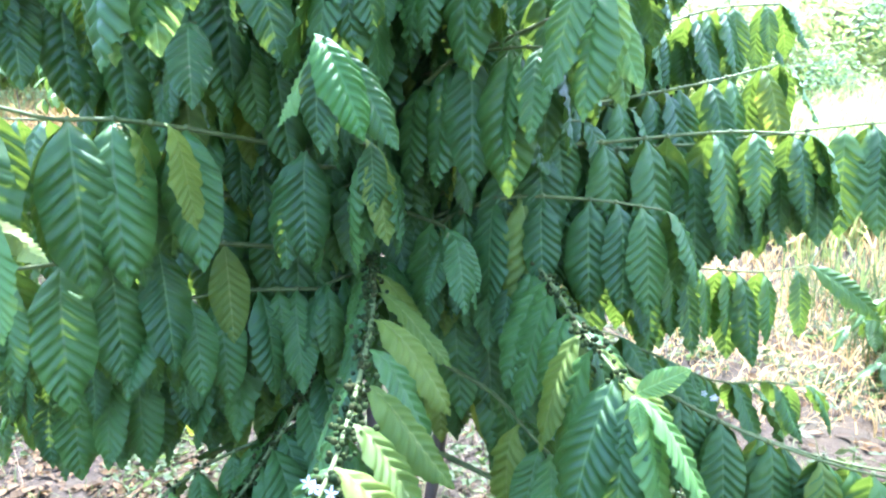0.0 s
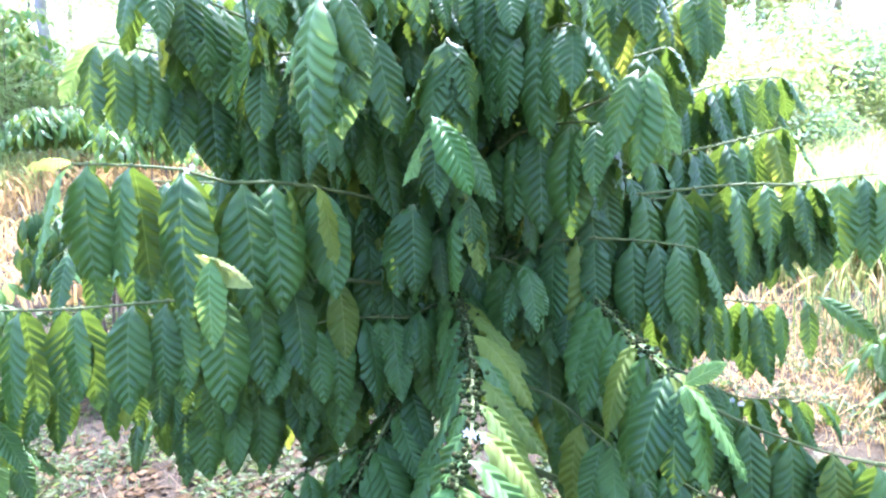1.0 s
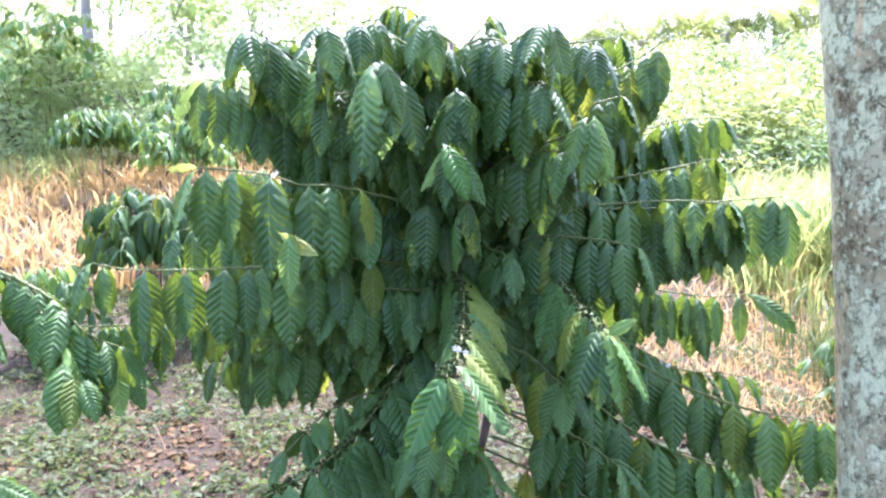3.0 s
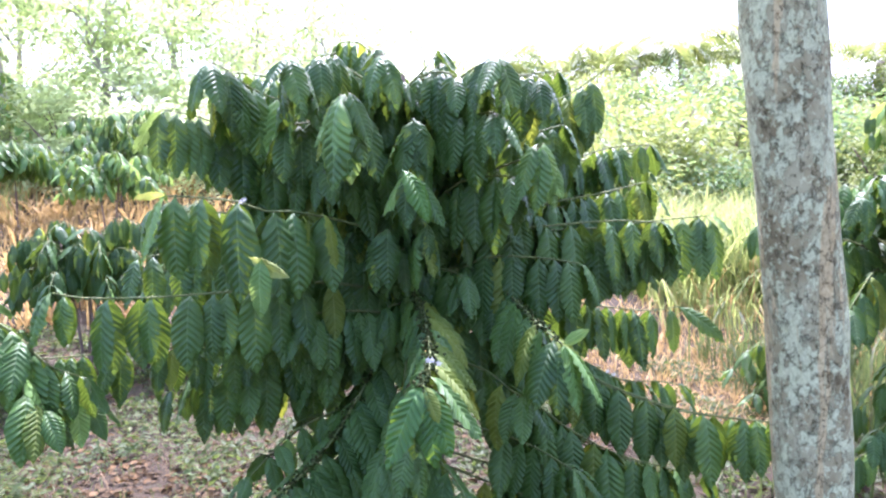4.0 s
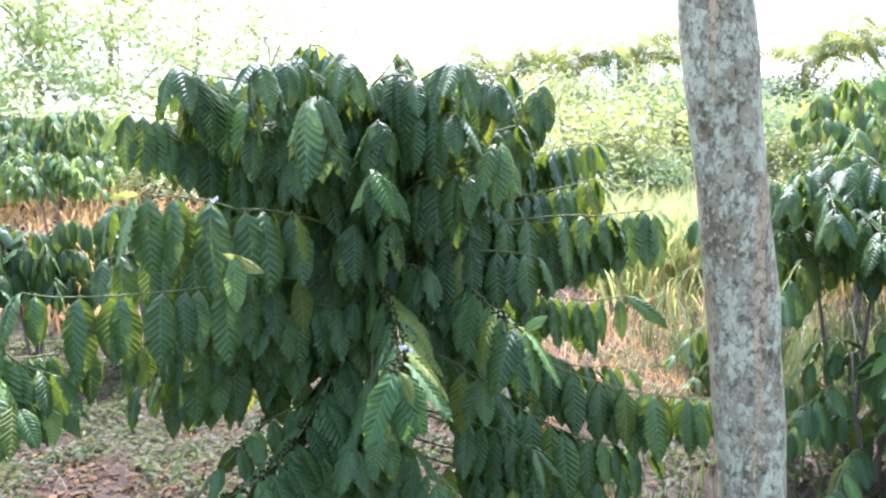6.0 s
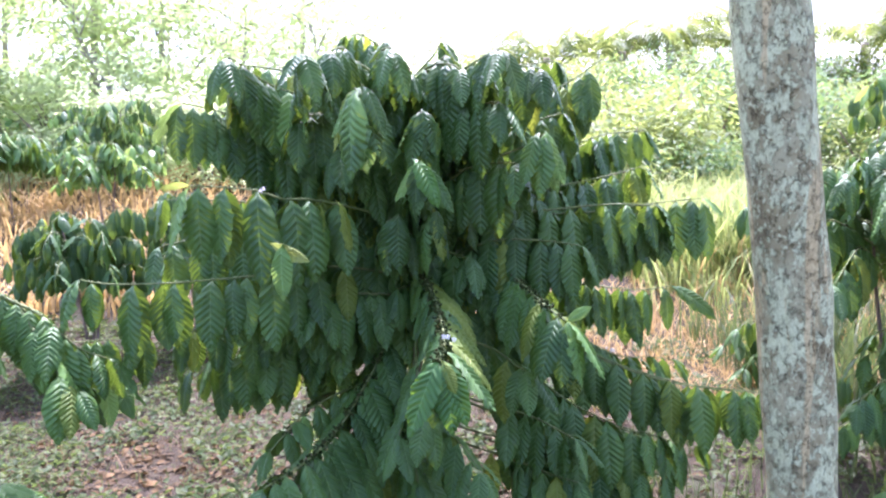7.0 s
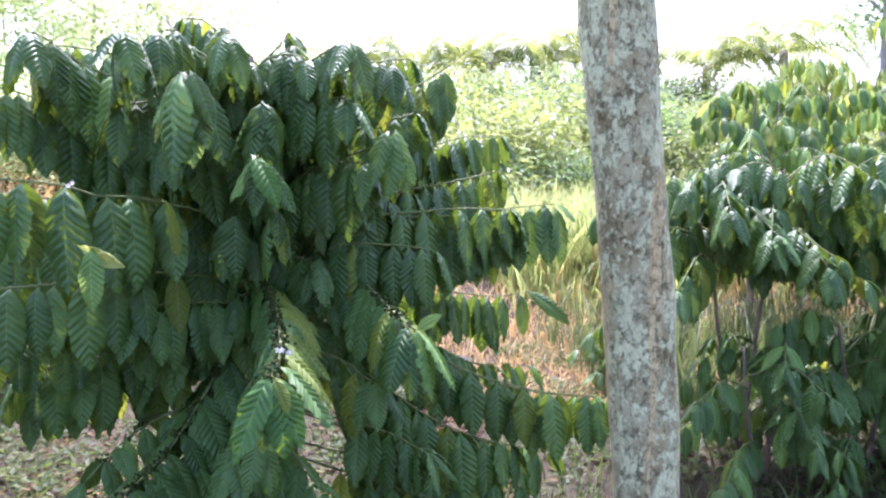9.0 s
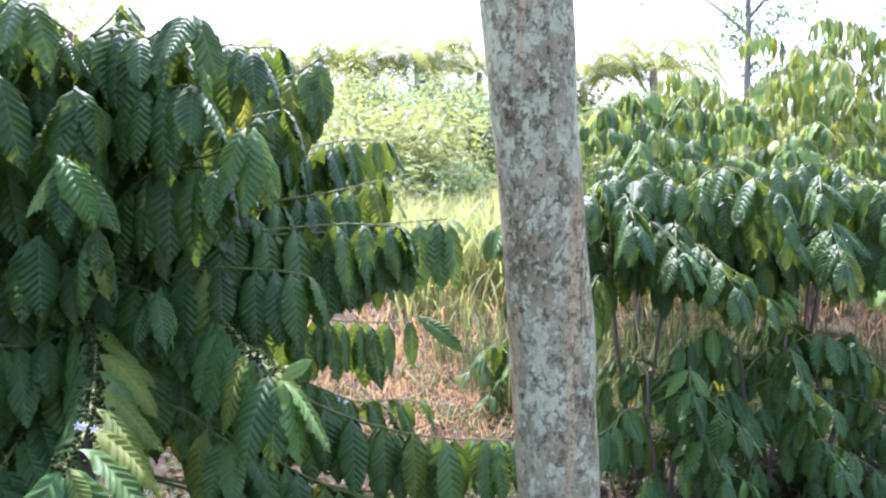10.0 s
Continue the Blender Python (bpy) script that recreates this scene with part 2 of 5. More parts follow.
PETAL = thin_material("white_petal", [(0.2, (0.72, 0.70, 0.66)), (0.8, (0.85, 0.83, 0.80))], (0.8, 0.78, 0.72), 0.3)
GRASS = thin_material("green_grass", [(0.1, (0.05, 0.10, 0.02)), (0.45, (0.16, 0.23, 0.055)), (0.9, (0.48, 0.44, 0.18))], (0.46, 0.54, 0.15), 0.38)
STRAW = thin_material("dry_straw", [(0.1, (0.17, 0.105, 0.045)), (0.5, (0.37, 0.255, 0.09)), (0.9, (0.56, 0.42, 0.17))], (0.62, 0.43, 0.15), 0.3, 0.7)
# weeds, low grass, ground straw and litter: dappled shade darkened into their colours
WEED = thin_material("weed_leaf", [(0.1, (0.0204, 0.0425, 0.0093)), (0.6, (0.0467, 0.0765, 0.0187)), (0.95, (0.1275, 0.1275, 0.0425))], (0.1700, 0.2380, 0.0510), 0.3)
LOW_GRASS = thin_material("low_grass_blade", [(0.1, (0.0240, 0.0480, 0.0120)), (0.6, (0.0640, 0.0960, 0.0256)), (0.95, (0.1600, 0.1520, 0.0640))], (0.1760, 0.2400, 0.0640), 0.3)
GROUND_STRAW = thin_material("shaded_straw", [(0.1, (0.0560, 0.0385, 0.0231)), (0.6, (0.1260, 0.0875, 0.0420)), (0.95, (0.2520, 0.1820, 0.0910))], (0.1960, 0.1330, 0.0630), 0.2, 0.7)
LITTER = thin_material("fallen_leaf", [(0.1, (0.032, 0.022, 0.008)), (0.5, (0.065, 0.042, 0.013)), (0.8, (0.12, 0.072, 0.022)), (0.97, (0.22, 0.145, 0.05))], (0.22, 0.13, 0.045), 0.1, 0.8)


# ---- building tools ----
def mesh_of(name, verts, faces, material, uvs=None, smooth=True):
    me = bpy.data.meshes.new(name)
    me.from_pydata([tuple(v) for v in verts], [], faces)
    if uvs is not None:
        layer = me.uv_layers.new(name="UVMap")
        for loop in me.loops:
            layer.data[loop.index].uv = uvs[loop.vertex_index]
    me.materials.append(material)
    if smooth:
        me.polygons.foreach_set("use_smooth", [True] * len(me.polygons))
    me.update()
    return me


def part(name, data, parent, label="", at=None):
    """A mesh as one object under a thing or a part."""
    ob = new(name, data)
    ob.parent = parent
    if at is not None:
        ob.matrix_basis = at
    return tagged(ob, label)


def thing(name, base, label, category, group="", kind=""):
    ob = new(name)
    ob.location = base
    ob.empty_display_size = 0.1
    return tagged(ob, label, category, group, kind)


def smooth_path(points, step=0.03):
    """Points along a smooth curve through the given ones."""
    p = [Vector(q) for q in points]
    if len(p) == 2:
        p.insert(1, (p[0] + p[1]) / 2)
    ext = [p[0] * 2 - p[1]] + p + [p[-1] * 2 - p[-2]]
    out = []
    for i in range(1, len(ext) - 2):
        a, b, c, d = ext[i - 1:i + 3]
        n = max(2, int((c - b).length / step))
        for k in range(n):
            t = k / n
            out.append(0.5 * (2 * b + (c - a) * t + (2 * a - 5 * b + 4 * c - d) * t * t + (3 * b - a - 3 * c + d) * t ** 3))
    out.append(p[-1])
    return out


def tube(path, radius, sides=7, wobble=0.0, seed=0):
    """Verts and faces of a closed tube; radius is a function of 0 to 1 along it."""
    verts, faces = [], []
    n = len(path)
    side = None
    for i, p in enumerate(path):
        tangent = (path[min(i + 1, n - 1)] - path[max(i - 1, 0)]).normalized()
        if side is None:
            side = tangent.orthogonal().normalized()
        side = (side - tangent * side.dot(tangent)).normalized()
        other = tangent.cross(side)
        r = radius(i / (n - 1))
        for k in range(sides):
            a = 2 * math.pi * k / sides
            way = side * math.cos(a) + other * math.sin(a)
            rr = r
            if wobble:
                rr *= 1 + wobble * noise.noise(Vector((p.x * 6 + way.x * 1.5 + seed, p.y * 6 + way.y * 1.5, p.z * 4)))
            verts.append(p + way * rr)
    for i in range(n - 1):
        for k in range(sides):
            a, b = i * sides + k, i * sides + (k + 1) % sides
            faces.append((a, b, b + sides, a + sides))
    faces.append(tuple(range(sides - 1, -1, -1)))
    faces.append(tuple(range((n - 1) * sides, n * sides)))
    return verts, faces


def leaf_mesh(name, material, across=(0, 0.12, 0.6, 1.0), half=0.17, veins=11, per=3, slant=0.165, quilt=0.041, fold=0.12, ruffle=0.016, curl=0.15, twist=0.0, arch=1.0, seed=0):
    """A coffee leaf of unit length along x, upper side up: a short stalk, and a pointed blade with ribs that run slanting from the midrib to a wavy margin."""
    r = random.Random(seed)
    ph = r.uniform(0, 6)
    cols = [-a for a in across[:0:-1]] + list(across)
    stalk, fine = 0.06, 200
    swell = [[r.uniform(0.55, 1.25) for _ in range(veins + 1)] for _ in range(2)]
    line, x, z = [], 0.0, 0.0
    for i in range(fine + 1):
        bend = curl * (i / fine) ** 2 - arch * math.exp(-i / fine / 0.13)
        line.append((x, z, bend))
        x += math.cos(bend) / fine
        z -= math.sin(bend) / fine
    verts, uvs, faces = [], [], []
    row = len(cols)
    steps = [None] + [i / (veins * per) for i in range(veins * per + 1)]
    for s in steps:
        for v in cols:
            a = abs(v)
            if s is None:
                b, u, w, ends = 0.0, 0.0, 0.008, 0.0
            else:
                b = min(1, s + slant * a * min(1, (1 - s) / 0.35, s / 0.06 * 0.4 + 0.1))
                u = stalk + (1 - stalk) * b
                w = max(half * max(0.0, math.sin(math.pi * b ** 0.88)) ** 0.70, 0.008 * (1 - b))
                w *= 1 + 0.03 * math.sin(14.0 * b + ph + (2.0 if v > 0 else 0)) - 0.30 * max(0.0, b - 0.84) / 0.16
                ends = min(1, s * 8, (1 - s) * 6)
            px, pz, bend = line[min(fine, round(u * fine))]
            q = quilt * swell[v > 0][int(veins * s + 1e-6)] * (abs(math.sin(math.pi * veins * s)) - 0.5) * min(1, a * 6) * (1 - 0.5 * a ** 3) * ends if s else 0
            h = q + fold * w * (2.0 * a - 2.7 * a * a) + ruffle * a ** 3 * (math.sin(2 * math.pi * (3.1 * u + 0.2 * v) + ph + (1.7 if v > 0 else 0)) + 0.8 * math.sin(2 * math.pi * 6.3 * u + 2.1 * ph + v)) * ends
            y = v * w
            tw = twist * u
            y2, h2 = y * math.cos(tw) - h * math.sin(tw), y * math.sin(tw) + h * math.cos(tw)
            verts.append((px + h2 * math.sin(bend), y2, pz + h2 * math.cos(bend)))
            uvs.append((s or 0.0, (v + 1) / 2))
    for i in range(len(steps) - 1):
        for j in range(row - 1):
            a = i * row + j
            faces.append((a, a + row, a + row + 1, a + 1))
    return mesh_of(name, verts, faces, material, uvs)


FINE = [leaf_mesh("coffee_leaf_blade", LEAF, across=(0, 0.10, 0.45, 0.8, 1.0), per=4, quilt=0.045, seed=s, curl=c, fold=f, ruffle=w, twist=t, half=h, arch=a)
        for s, c, f, w, t, h, a in ((1, 0.10, 0.16, 0.012, 0.10, 0.192, 1.0), (2, 0.25, 0.30, 0.016, -0.25, 0.20, 0.8), (3, -0.10, 0.08, 0.018, 0.3, 0.184, 1.1),
                                    (4, 0.30, 0.38, 0.014, 0.0, 0.208, 0.9), (5, 0.15, 0.20, 0.022, -0.35, 0.196, 1.2), (6, -0.15, 0.48, 0.016, 0.4, 0.19, 0.9))]
FLAT = leaf_mesh("coffee_leaf_straight", LEAF, across=(0, 0.10, 0.45, 0.8, 1.0), per=4, quilt=0.045, seed=7, curl=0.5, fold=0.25, half=0.165, arch=0.1)
FOLDED = leaf_mesh("coffee_leaf_folded", LEAF, across=(0, 0.10, 0.45, 0.8, 1.0), per=4, quilt=0.03, seed=8, curl=0.2, fold=0.9, half=0.15, arch=0.05)
MID = [leaf_mesh("coffee_leaf_blade_plain", LEAF, across=(0, 0.2, 0.65, 1.0), half=0.185, veins=10, per=3, quilt=0.05, seed=s, curl=c, fold=f, twist=t, arch=a)
       for s, c, f, t, a in ((11, 0.15, 0.2, 0.1, 1.0), (12, 0.3, 0.3, -0.3, 0.8), (13, 0.0, 0.35, 0.35, 1.1))]
PLAIN = [leaf_mesh("coffee_leaf_far", LEAF, across=(0, 1.0), half=0.17, veins=5, per=1, quilt=0.0, seed=s, curl=c, fold=f, twist=t, arch=0.7)
         for s, c, f, t in ((21, 0.2, 0.2, 0.1), (22, 0.4, 0.3, -0.3), (23, 0.1, 0.4, 0.35))]
SPARE = [leaf_mesh("coffee_leaf_spare", LEAF, across=(0, 0.3, 1.0), half=0.18, veins=8, per=2, quilt=0.05, seed=s, curl=c, fold=f, twist=t, arch=0.8)
         for s, c, f, t in ((31, 0.2, 0.2, 0.1), (32, 0.4, 0.3, -0.3), (33, 0.1, 0.4, 0.35))]
NARROW = [leaf_mesh("narrow_leaf_far", LEAF, across=(0, 1.0), half=0.10, veins=5, per=1, quilt=0.0, seed=s, curl=c, fold=f, twist=t, arch=0.8)
          for s, c, f, t in ((41, 0.2, 0.2, 0.1), (42, 0.4, 0.3, -0.4), (43, 0.1, 0.4, 0.4))]


def leaf_pose(base, way, droop, length, roll=0.0):
    """A leaf that leaves base along the level way and hangs down by droop degrees."""
    d0 = Vector((way.x, way.y, 0)).normalized()
    c, s = math.cos(radians(droop)), math.sin(radians(droop))
    d = d0 * c - UP * s
    n = UP * c + d0 * s
    y = n.cross(d)
    m = Matrix((d, y, n)).transposed().to_4x4()
    return Matrix.Translation(base) @ m @ Matrix.Rotation(radians(roll), 4, "X") @ Matrix.Diagonal((length, length, length, 1))


def put_leaf(parent, origin, m, mesh, material=None, name="leaf", label=""):
    ob = new(name, mesh)
    ob.parent = parent
    ob.matrix_basis = Matrix.Translation(-Vector(origin)) @ m
    if material:
        ob.material_slots[0].link = "OBJECT"
        ob.material_slots[0].material = material
    return tagged(ob, label)


BAGS = {}


def flush_bag(tree):
    """The leaves of a tree that stands far off, joined by their colour into its foliage."""
    kinds = {}
    for m, mesh, mat in BAGS.pop(tree.name):
        kinds.setdefault(mat or LEAF, []).append((m, mesh))
    for mat, leaves in kinds.items():
        vs, fs, us, k = [], [], [], 0
        for m, mesh in leaves:
            co = np.empty(len(mesh.vertices) * 3)
            mesh.vertices.foreach_get("co", co)
            mm = np.array(m)
            vs.append(co.reshape(-1, 3) @ mm[:3, :3].T + mm[:3, 3])
            idx = np.empty(len(mesh.loops), np.int32)
            mesh.loops.foreach_get("vertex_index", idx)
            fs.append(idx + k)
            uv = np.empty(len(mesh.loops) * 2, np.float32)
            mesh.uv_layers[0].data.foreach_get("uv", uv)
            us.append(uv)
            k += len(mesh.vertices)
        v, loops, uv = np.concatenate(vs), np.concatenate(fs), np.concatenate(us)
        me = bpy.data.meshes.new("foliage")
        me.vertices.add(len(v))
        me.vertices.foreach_set("co", v.reshape(-1))
        me.loops.add(len(loops))
        me.loops.foreach_set("vertex_index", loops)
        me.polygons.add(len(loops) // 4)
        me.polygons.foreach_set("loop_start", np.arange(0, len(loops), 4, dtype=np.int32))
        me.polygons.foreach_set("use_smooth", np.ones(len(loops) // 4, bool))
        me.uv_layers.new(name="UVMap").data.foreach_set("uv", uv)
        me.materials.append(mat)
        me.update(calc_edges=True)
        part("foliage", me, tree)


def ball(center, r, rings=4, sides=6):
    verts, faces = [Vector(center) + Vector((0, 0, r))], []
    for i in range(1, rings):
        a = math.pi * i / rings
        for k in range(sides):
            b = 2 * math.pi * k / sides
            verts.append(Vector(center) + r * Vector((math.sin(a) * math.cos(b), math.sin(a) * math.sin(b), math.cos(a))))
    verts.append(Vector(center) - Vector((0, 0, r)))
    for k in range(sides):
        faces.append((0, 1 + k, 1 + (k + 1) % sides))
        last = 1 + (rings - 2) * sides
        faces.append((last + k, len(verts) - 1, last + (k + 1) % sides))
    for i in range(rings - 2):
        for k in range(sides):
            a, b = 1 + i * sides + k, 1 + i * sides + (k + 1) % sides
            faces.append((a, a + sides, b + sides, b))
    return verts, faces


def joined(pieces):
    verts, faces = [], []
    for v, f in pieces:
        k = len(verts)
        verts += v
        faces += [tuple(i + k for i in q) for q in f]
    return verts, faces


def berry_cluster(origin, center, r, n=9):
    pieces = []
    for _ in range(n):
        o = Vector((r.gauss(0, 0.009), r.gauss(0, 0.009), r.gauss(0, 0.008)))
        pieces.append(ball(Vector(center) - Vector(origin) + o, r.uniform(0.003, 0.005)))
    return pieces


def fruit_of(arm, pieces):
    """All the berries of one branch: past counting, so one part."""
    v, f = joined(pieces)
    ob = part("fruit", mesh_of("berries", v, f, BERRY), arm)
    tagged(ob, "small green unripe coffee berries round the twig", kind="stuff")


def blossom(parent, origin, center, r, n=4, material=None, label="small white coffee blossom"):
    """Small white five-petalled flowers in one tuft."""
    verts, faces = [], []
    for _ in range(n):
        c = Vector(center) - Vector(origin) + Vector((r.gauss(0, 0.009), r.gauss(0, 0.006), r.gauss(0.003, 0.006)))
        axis = Vector((r.uniform(-0.7, 0.7), -1, r.uniform(-0.2, 0.8))).normalized()
        a = axis.orthogonal().normalized()
        b = axis.cross(a)
        for k in range(5):
            t = 2 * math.pi * k / 5
            d, s = a * math.cos(t) + b * math.sin(t), b * math.cos(t) - a * math.sin(t)
            i = len(verts)
            verts += [c, c + d * 0.004 + s * 0.0018, c + d * 0.008 - axis * 0.001, c + d * 0.004 - s * 0.0018]
            faces.append((i, i + 1, i + 2, i + 3))
    part("flower", mesh_of("flowers", verts, faces, material or PETAL), parent, label)


def branch(tree, pts, r=0.0055, spacing=0.056, start=0.25, length=0.235, droop=78, spread=14, lean=15, both=True, front=1, tip=True,
           berries=0.0, young=0.0, pale=0.0, meshes=None, name="branch", seed=0, tip_young=False, twin=None, tidy=0.78, lime=0.055, backlit_side=0, fruit=1.0, face=0.0):
    """A fruiting branch with opposite leaves that hang from its nodes."""
    q = random.Random(seed)
    meshes = meshes or FINE
    origin = tree.location
    path = smooth_path(pts, 0.036)
    total = sum((b - a).length for a, b in zip(path, path[1:]))
    local = [p - origin for p in path]
    v, f = tube(local, lambda t: r * (1 - 0.6 * t), 6)
    pieces = [(v, f)]
    count = max(2, int(total * (1 - start) / spacing))
    nodes = []
    for i in range(count):
        s = start + (1 - start) * (i + 0.5) / count + q.uniform(-0.2, 0.2) / count
        k = min(len(path) - 2, int(s * (len(path) - 1)))
        nodes.append((s, path[k], (path[k + 1] - path[k]).normalized()))
        pieces.append(ball(local[k], r * (1.5 - 0.6 * s), 4, 6))
    v, f = joined(pieces)
    arm = part(name, mesh_of(name, v, f, TWIG), tree)
    grapes = []
    for s, p, t in nodes:
        flat = Vector((t.x, t.y, 0)).normalized()
        across = Vector((flat.y, -flat.x, 0))
        for side in ((front, -front) if both else (front,) if front else ()):
            if q.random() < 0.06:
                continue
            grow = length * q.uniform(0.82, 1.15) * (1 - 0.25 * max(0, s - 0.85) / 0.15)
            angle = radians(lean + q.gauss(0, 14 * tidy))
            way = across * side * math.cos(angle) + flat * math.sin(angle)
            d = min(88, droop + q.gauss(0, spread))
            m = leaf_pose(p, way, d, grow, q.gauss(-face * side, 22 * tidy))
            pick = q.random()
            mat = YOUNG_SUNLIT if pick < young else PALE if pick < young + pale else LIME_BACKLIT if pick > 1 - lime or side == -backlit_side and q.random() < 0.7 else None
            if tree.name in BAGS:
                BAGS[tree.name].append((Matrix.Translation(-origin) @ m, q.choice(meshes), mat))
            else:
                put_leaf(arm, origin, m, q.choice(meshes), mat)
        if q.random() < berries:
            grapes += berry_cluster(origin, p, q, int(fruit * q.randint(9, 18)))
    if grapes:
        fruit_of(arm, grapes)
    if tip:
        p, t = path[-1], (path[-1] - path[-2]).normalized()
        flat = Vector((t.x, t.y, 0)).normalized()
        for k, (a, size) in enumerate(((35, 0.8), (-35, 0.75), (8, 0.45))):
            c, s = math.cos(radians(a)), math.sin(radians(a))
            way = Vector((flat.x * c - flat.y * s, flat.x * s + flat.y * c, 0))
            if tree.name in BAGS:
                continue
            put_leaf(arm, origin, leaf_pose(p, way, droop * 0.85 + q.gauss(0, 8), length * size, q.gauss(0, 15)), q.choice(meshes), YOUNG_SUNLIT if tip_young else None)
    if twin:
        shifted = [Vector(p) + Vector((0, twin[0] * k / (len(pts) - 1), twin[1] * k / (len(pts) - 1))) for k, p in enumerate(pts)]
        branch(tree, shifted, r, spacing * 1.25, start, length, droop, spread, lean, both, front, tip, 0.0, young, pale, meshes, name, seed + 500, tidy=tidy)
    return arm


def whorl(arm, at, leaves, seed):
    """Leaves round the end of a branch that points at the way in: angle from straight on, droop, length, material."""
    q = random.Random(seed)
    tree = arm.parent
    for a, drop, size, mat in leaves:
        way = Vector((math.sin(radians(a)), -math.cos(radians(a)), 0))
        start = Vector(at) + Vector((q.gauss(0, 0.01), q.uniform(0, 0.06), q.gauss(0, 0.008)))
        put_leaf(arm, tree.location, leaf_pose(start, way, drop, size * q.uniform(0.95, 1.08), 0.42 * a + q.gauss(0, 7)), q.choice(FINE), mat)
    return arm


def leaf_cloud(name, material, spots, parent=None, label="", simple=False):
    """Many small leaves in one mesh: spots of (base, way, normal, length, half width)."""
    n = len(spots)
    base = np.array([s[0] for s in spots], float)
    d = np.array([s[1] for s in spots], float)
    nn = np.array([s[2] for s in spots], float)
    d /= np.linalg.norm(d, axis=1)[:, None] + 1e-9
    nn -= d * (d * nn).sum(1)[:, None]
    nn /= np.linalg.norm(nn, axis=1)[:, None] + 1e-9
    y = np.cross(nn, d)
    L = np.array([s[3] for s in spots])[:, None]
    W = np.array([s[4] for s in spots])[:, None]
    rows = ((0, 0, 0), (0.33, 1, 0.02), (0.33, 0, -0.03), (0.33, -1, 0.02), (0.68, 0.8, -0.06), (0.68, 0, -0.1), (0.68, -0.8, -0.06), (1.0, 0, -0.25))
    if simple:
        rows = ((0, 0, 0), (0.45, 1, 0.04), (1.0, 0, -0.15), (0.45, -1, 0.04))
    k = len(rows)
    v = np.stack([base + d * L * a + y * W * b + nn * L * c for a, b, c in rows], 1).reshape(-1, 3)
    uvr = np.array([(a, (b + 1) / 2) for a, b, c in rows])
    shape = ((0, 2, 1), (0, 3, 2)) if simple else ((0, 2, 1), (0, 3, 2), (1, 2, 5, 4), (2, 3, 6, 5), (4, 5, 7), (5, 6, 7))
    flat = np.array([i for q in shape for i in q])
    sizes = np.array([len(q) for q in shape])
    loops = (flat[None, :] + k * np.arange(n)[:, None]).reshape(-1)
    totals = np.tile(sizes, n)
    starts = np.concatenate(([0], np.cumsum(totals)[:-1]))
    me = bpy.data.meshes.new(name)
    me.vertices.add(len(v))
    me.vertices.foreach_set("co", v.reshape(-1))
    me.loops.add(len(loops))
    me.loops.foreach_set("vertex_index", loops.astype(np.int32))
    me.polygons.add(len(totals))
    me.polygons.foreach_set("loop_start", starts.astype(np.int32))
    me.polygons.foreach_set("use_smooth", np.ones(len(totals), bool))
    layer = me.uv_layers.new(name="UVMap")
    layer.data.foreach_set("uv", uvr[loops % k].astype(np.float32).reshape(-1))
    me.materials.append(material)
    me.update(calc_edges=True)
    ob = new(name, me)
    if parent:
        ob.parent = parent
    return tagged(ob, label)


def blades(name, material, spots, label, category):
    """Grass: spots of (base, height, width, lean vector); each blade is a bent strip."""
    n = len(spots)
    base = np.array([s[0] for s in spots], float)
    h = np.array([s[1] for s in spots])[:, None]
    w = np.array([s[2] for s in spots])[:, None]
    lean = np.array([s[3] for s in spots], float)
    side = np.stack([-lean[:, 1], lean[:, 0], np.zeros(n)], 1)
    side /= np.linalg.norm(side, axis=1)[:, None] + 1e-6
    v = []
    for t, width in ((0, 1), (0.35, 0.95), (0.7, 0.7)):
        c = base + np.array((0, 0, 1)) * h * (t - 0.25 * t * t) + lean * h * t * t
        v += [c + side * w * width, c - side * w * width]
    v.append(base + np.array((0, 0, 1)) * h * 0.72 + lean * h)
    v = np.stack(v, 1).reshape(-1, 3)
    shape = ((0, 1, 3, 2), (2, 3, 5, 4), (4, 5, 6))
    flat = np.array([i for q in shape for i in q])
    loops = (flat[None, :] + 7 * np.arange(n)[:, None]).reshape(-1)
    totals = np.tile(np.array([4, 4, 3]), n)
    starts = np.concatenate(([0], np.cumsum(totals)[:-1]))
    me = bpy.data.meshes.new(name)
    me.vertices.add(len(v))
    me.vertices.foreach_set("co", v.reshape(-1))
    me.loops.add(len(loops))
    me.loops.foreach_set("vertex_index", loops.astype(np.int32))
    me.polygons.add(len(totals))
    me.polygons.foreach_set("loop_start", starts.astype(np.int32))
    me.materials.append(material)
    me.update(calc_edges=True)
    return tagged(new(name, me), label, category, kind="stuff")


# ---- the ground ----
def step01(a, b, v):
    t = min(1, max(0, (v - a) / (b - a)))
    return t * t * (3 - 2 * t)


def ground_z(x, y):
    left = 1 - step01(-4.5, -0.5, x)
    z = 0.02 + 0.045 * max(0, min(y, 30) - 3) + left * 0.15 * max(0, min(y, 12) - 3.2)
    right = step01(-3, 3, x)
    z += right * 0.125 * max(0, min(y, 27) - 8.0) + (1 - right) * 0.06 * max(0, min(y, 30) - 10)
    z += 0.03 * noise.noise(Vector((x * 0.9, y * 0.9, 0))) + 0.012 * noise.noise(Vector((x * 4, y * 4, 3)))
    return z


def on_ground(x, y, up=0.0):
    return Vector((x, y, ground_z(x, y) + up))


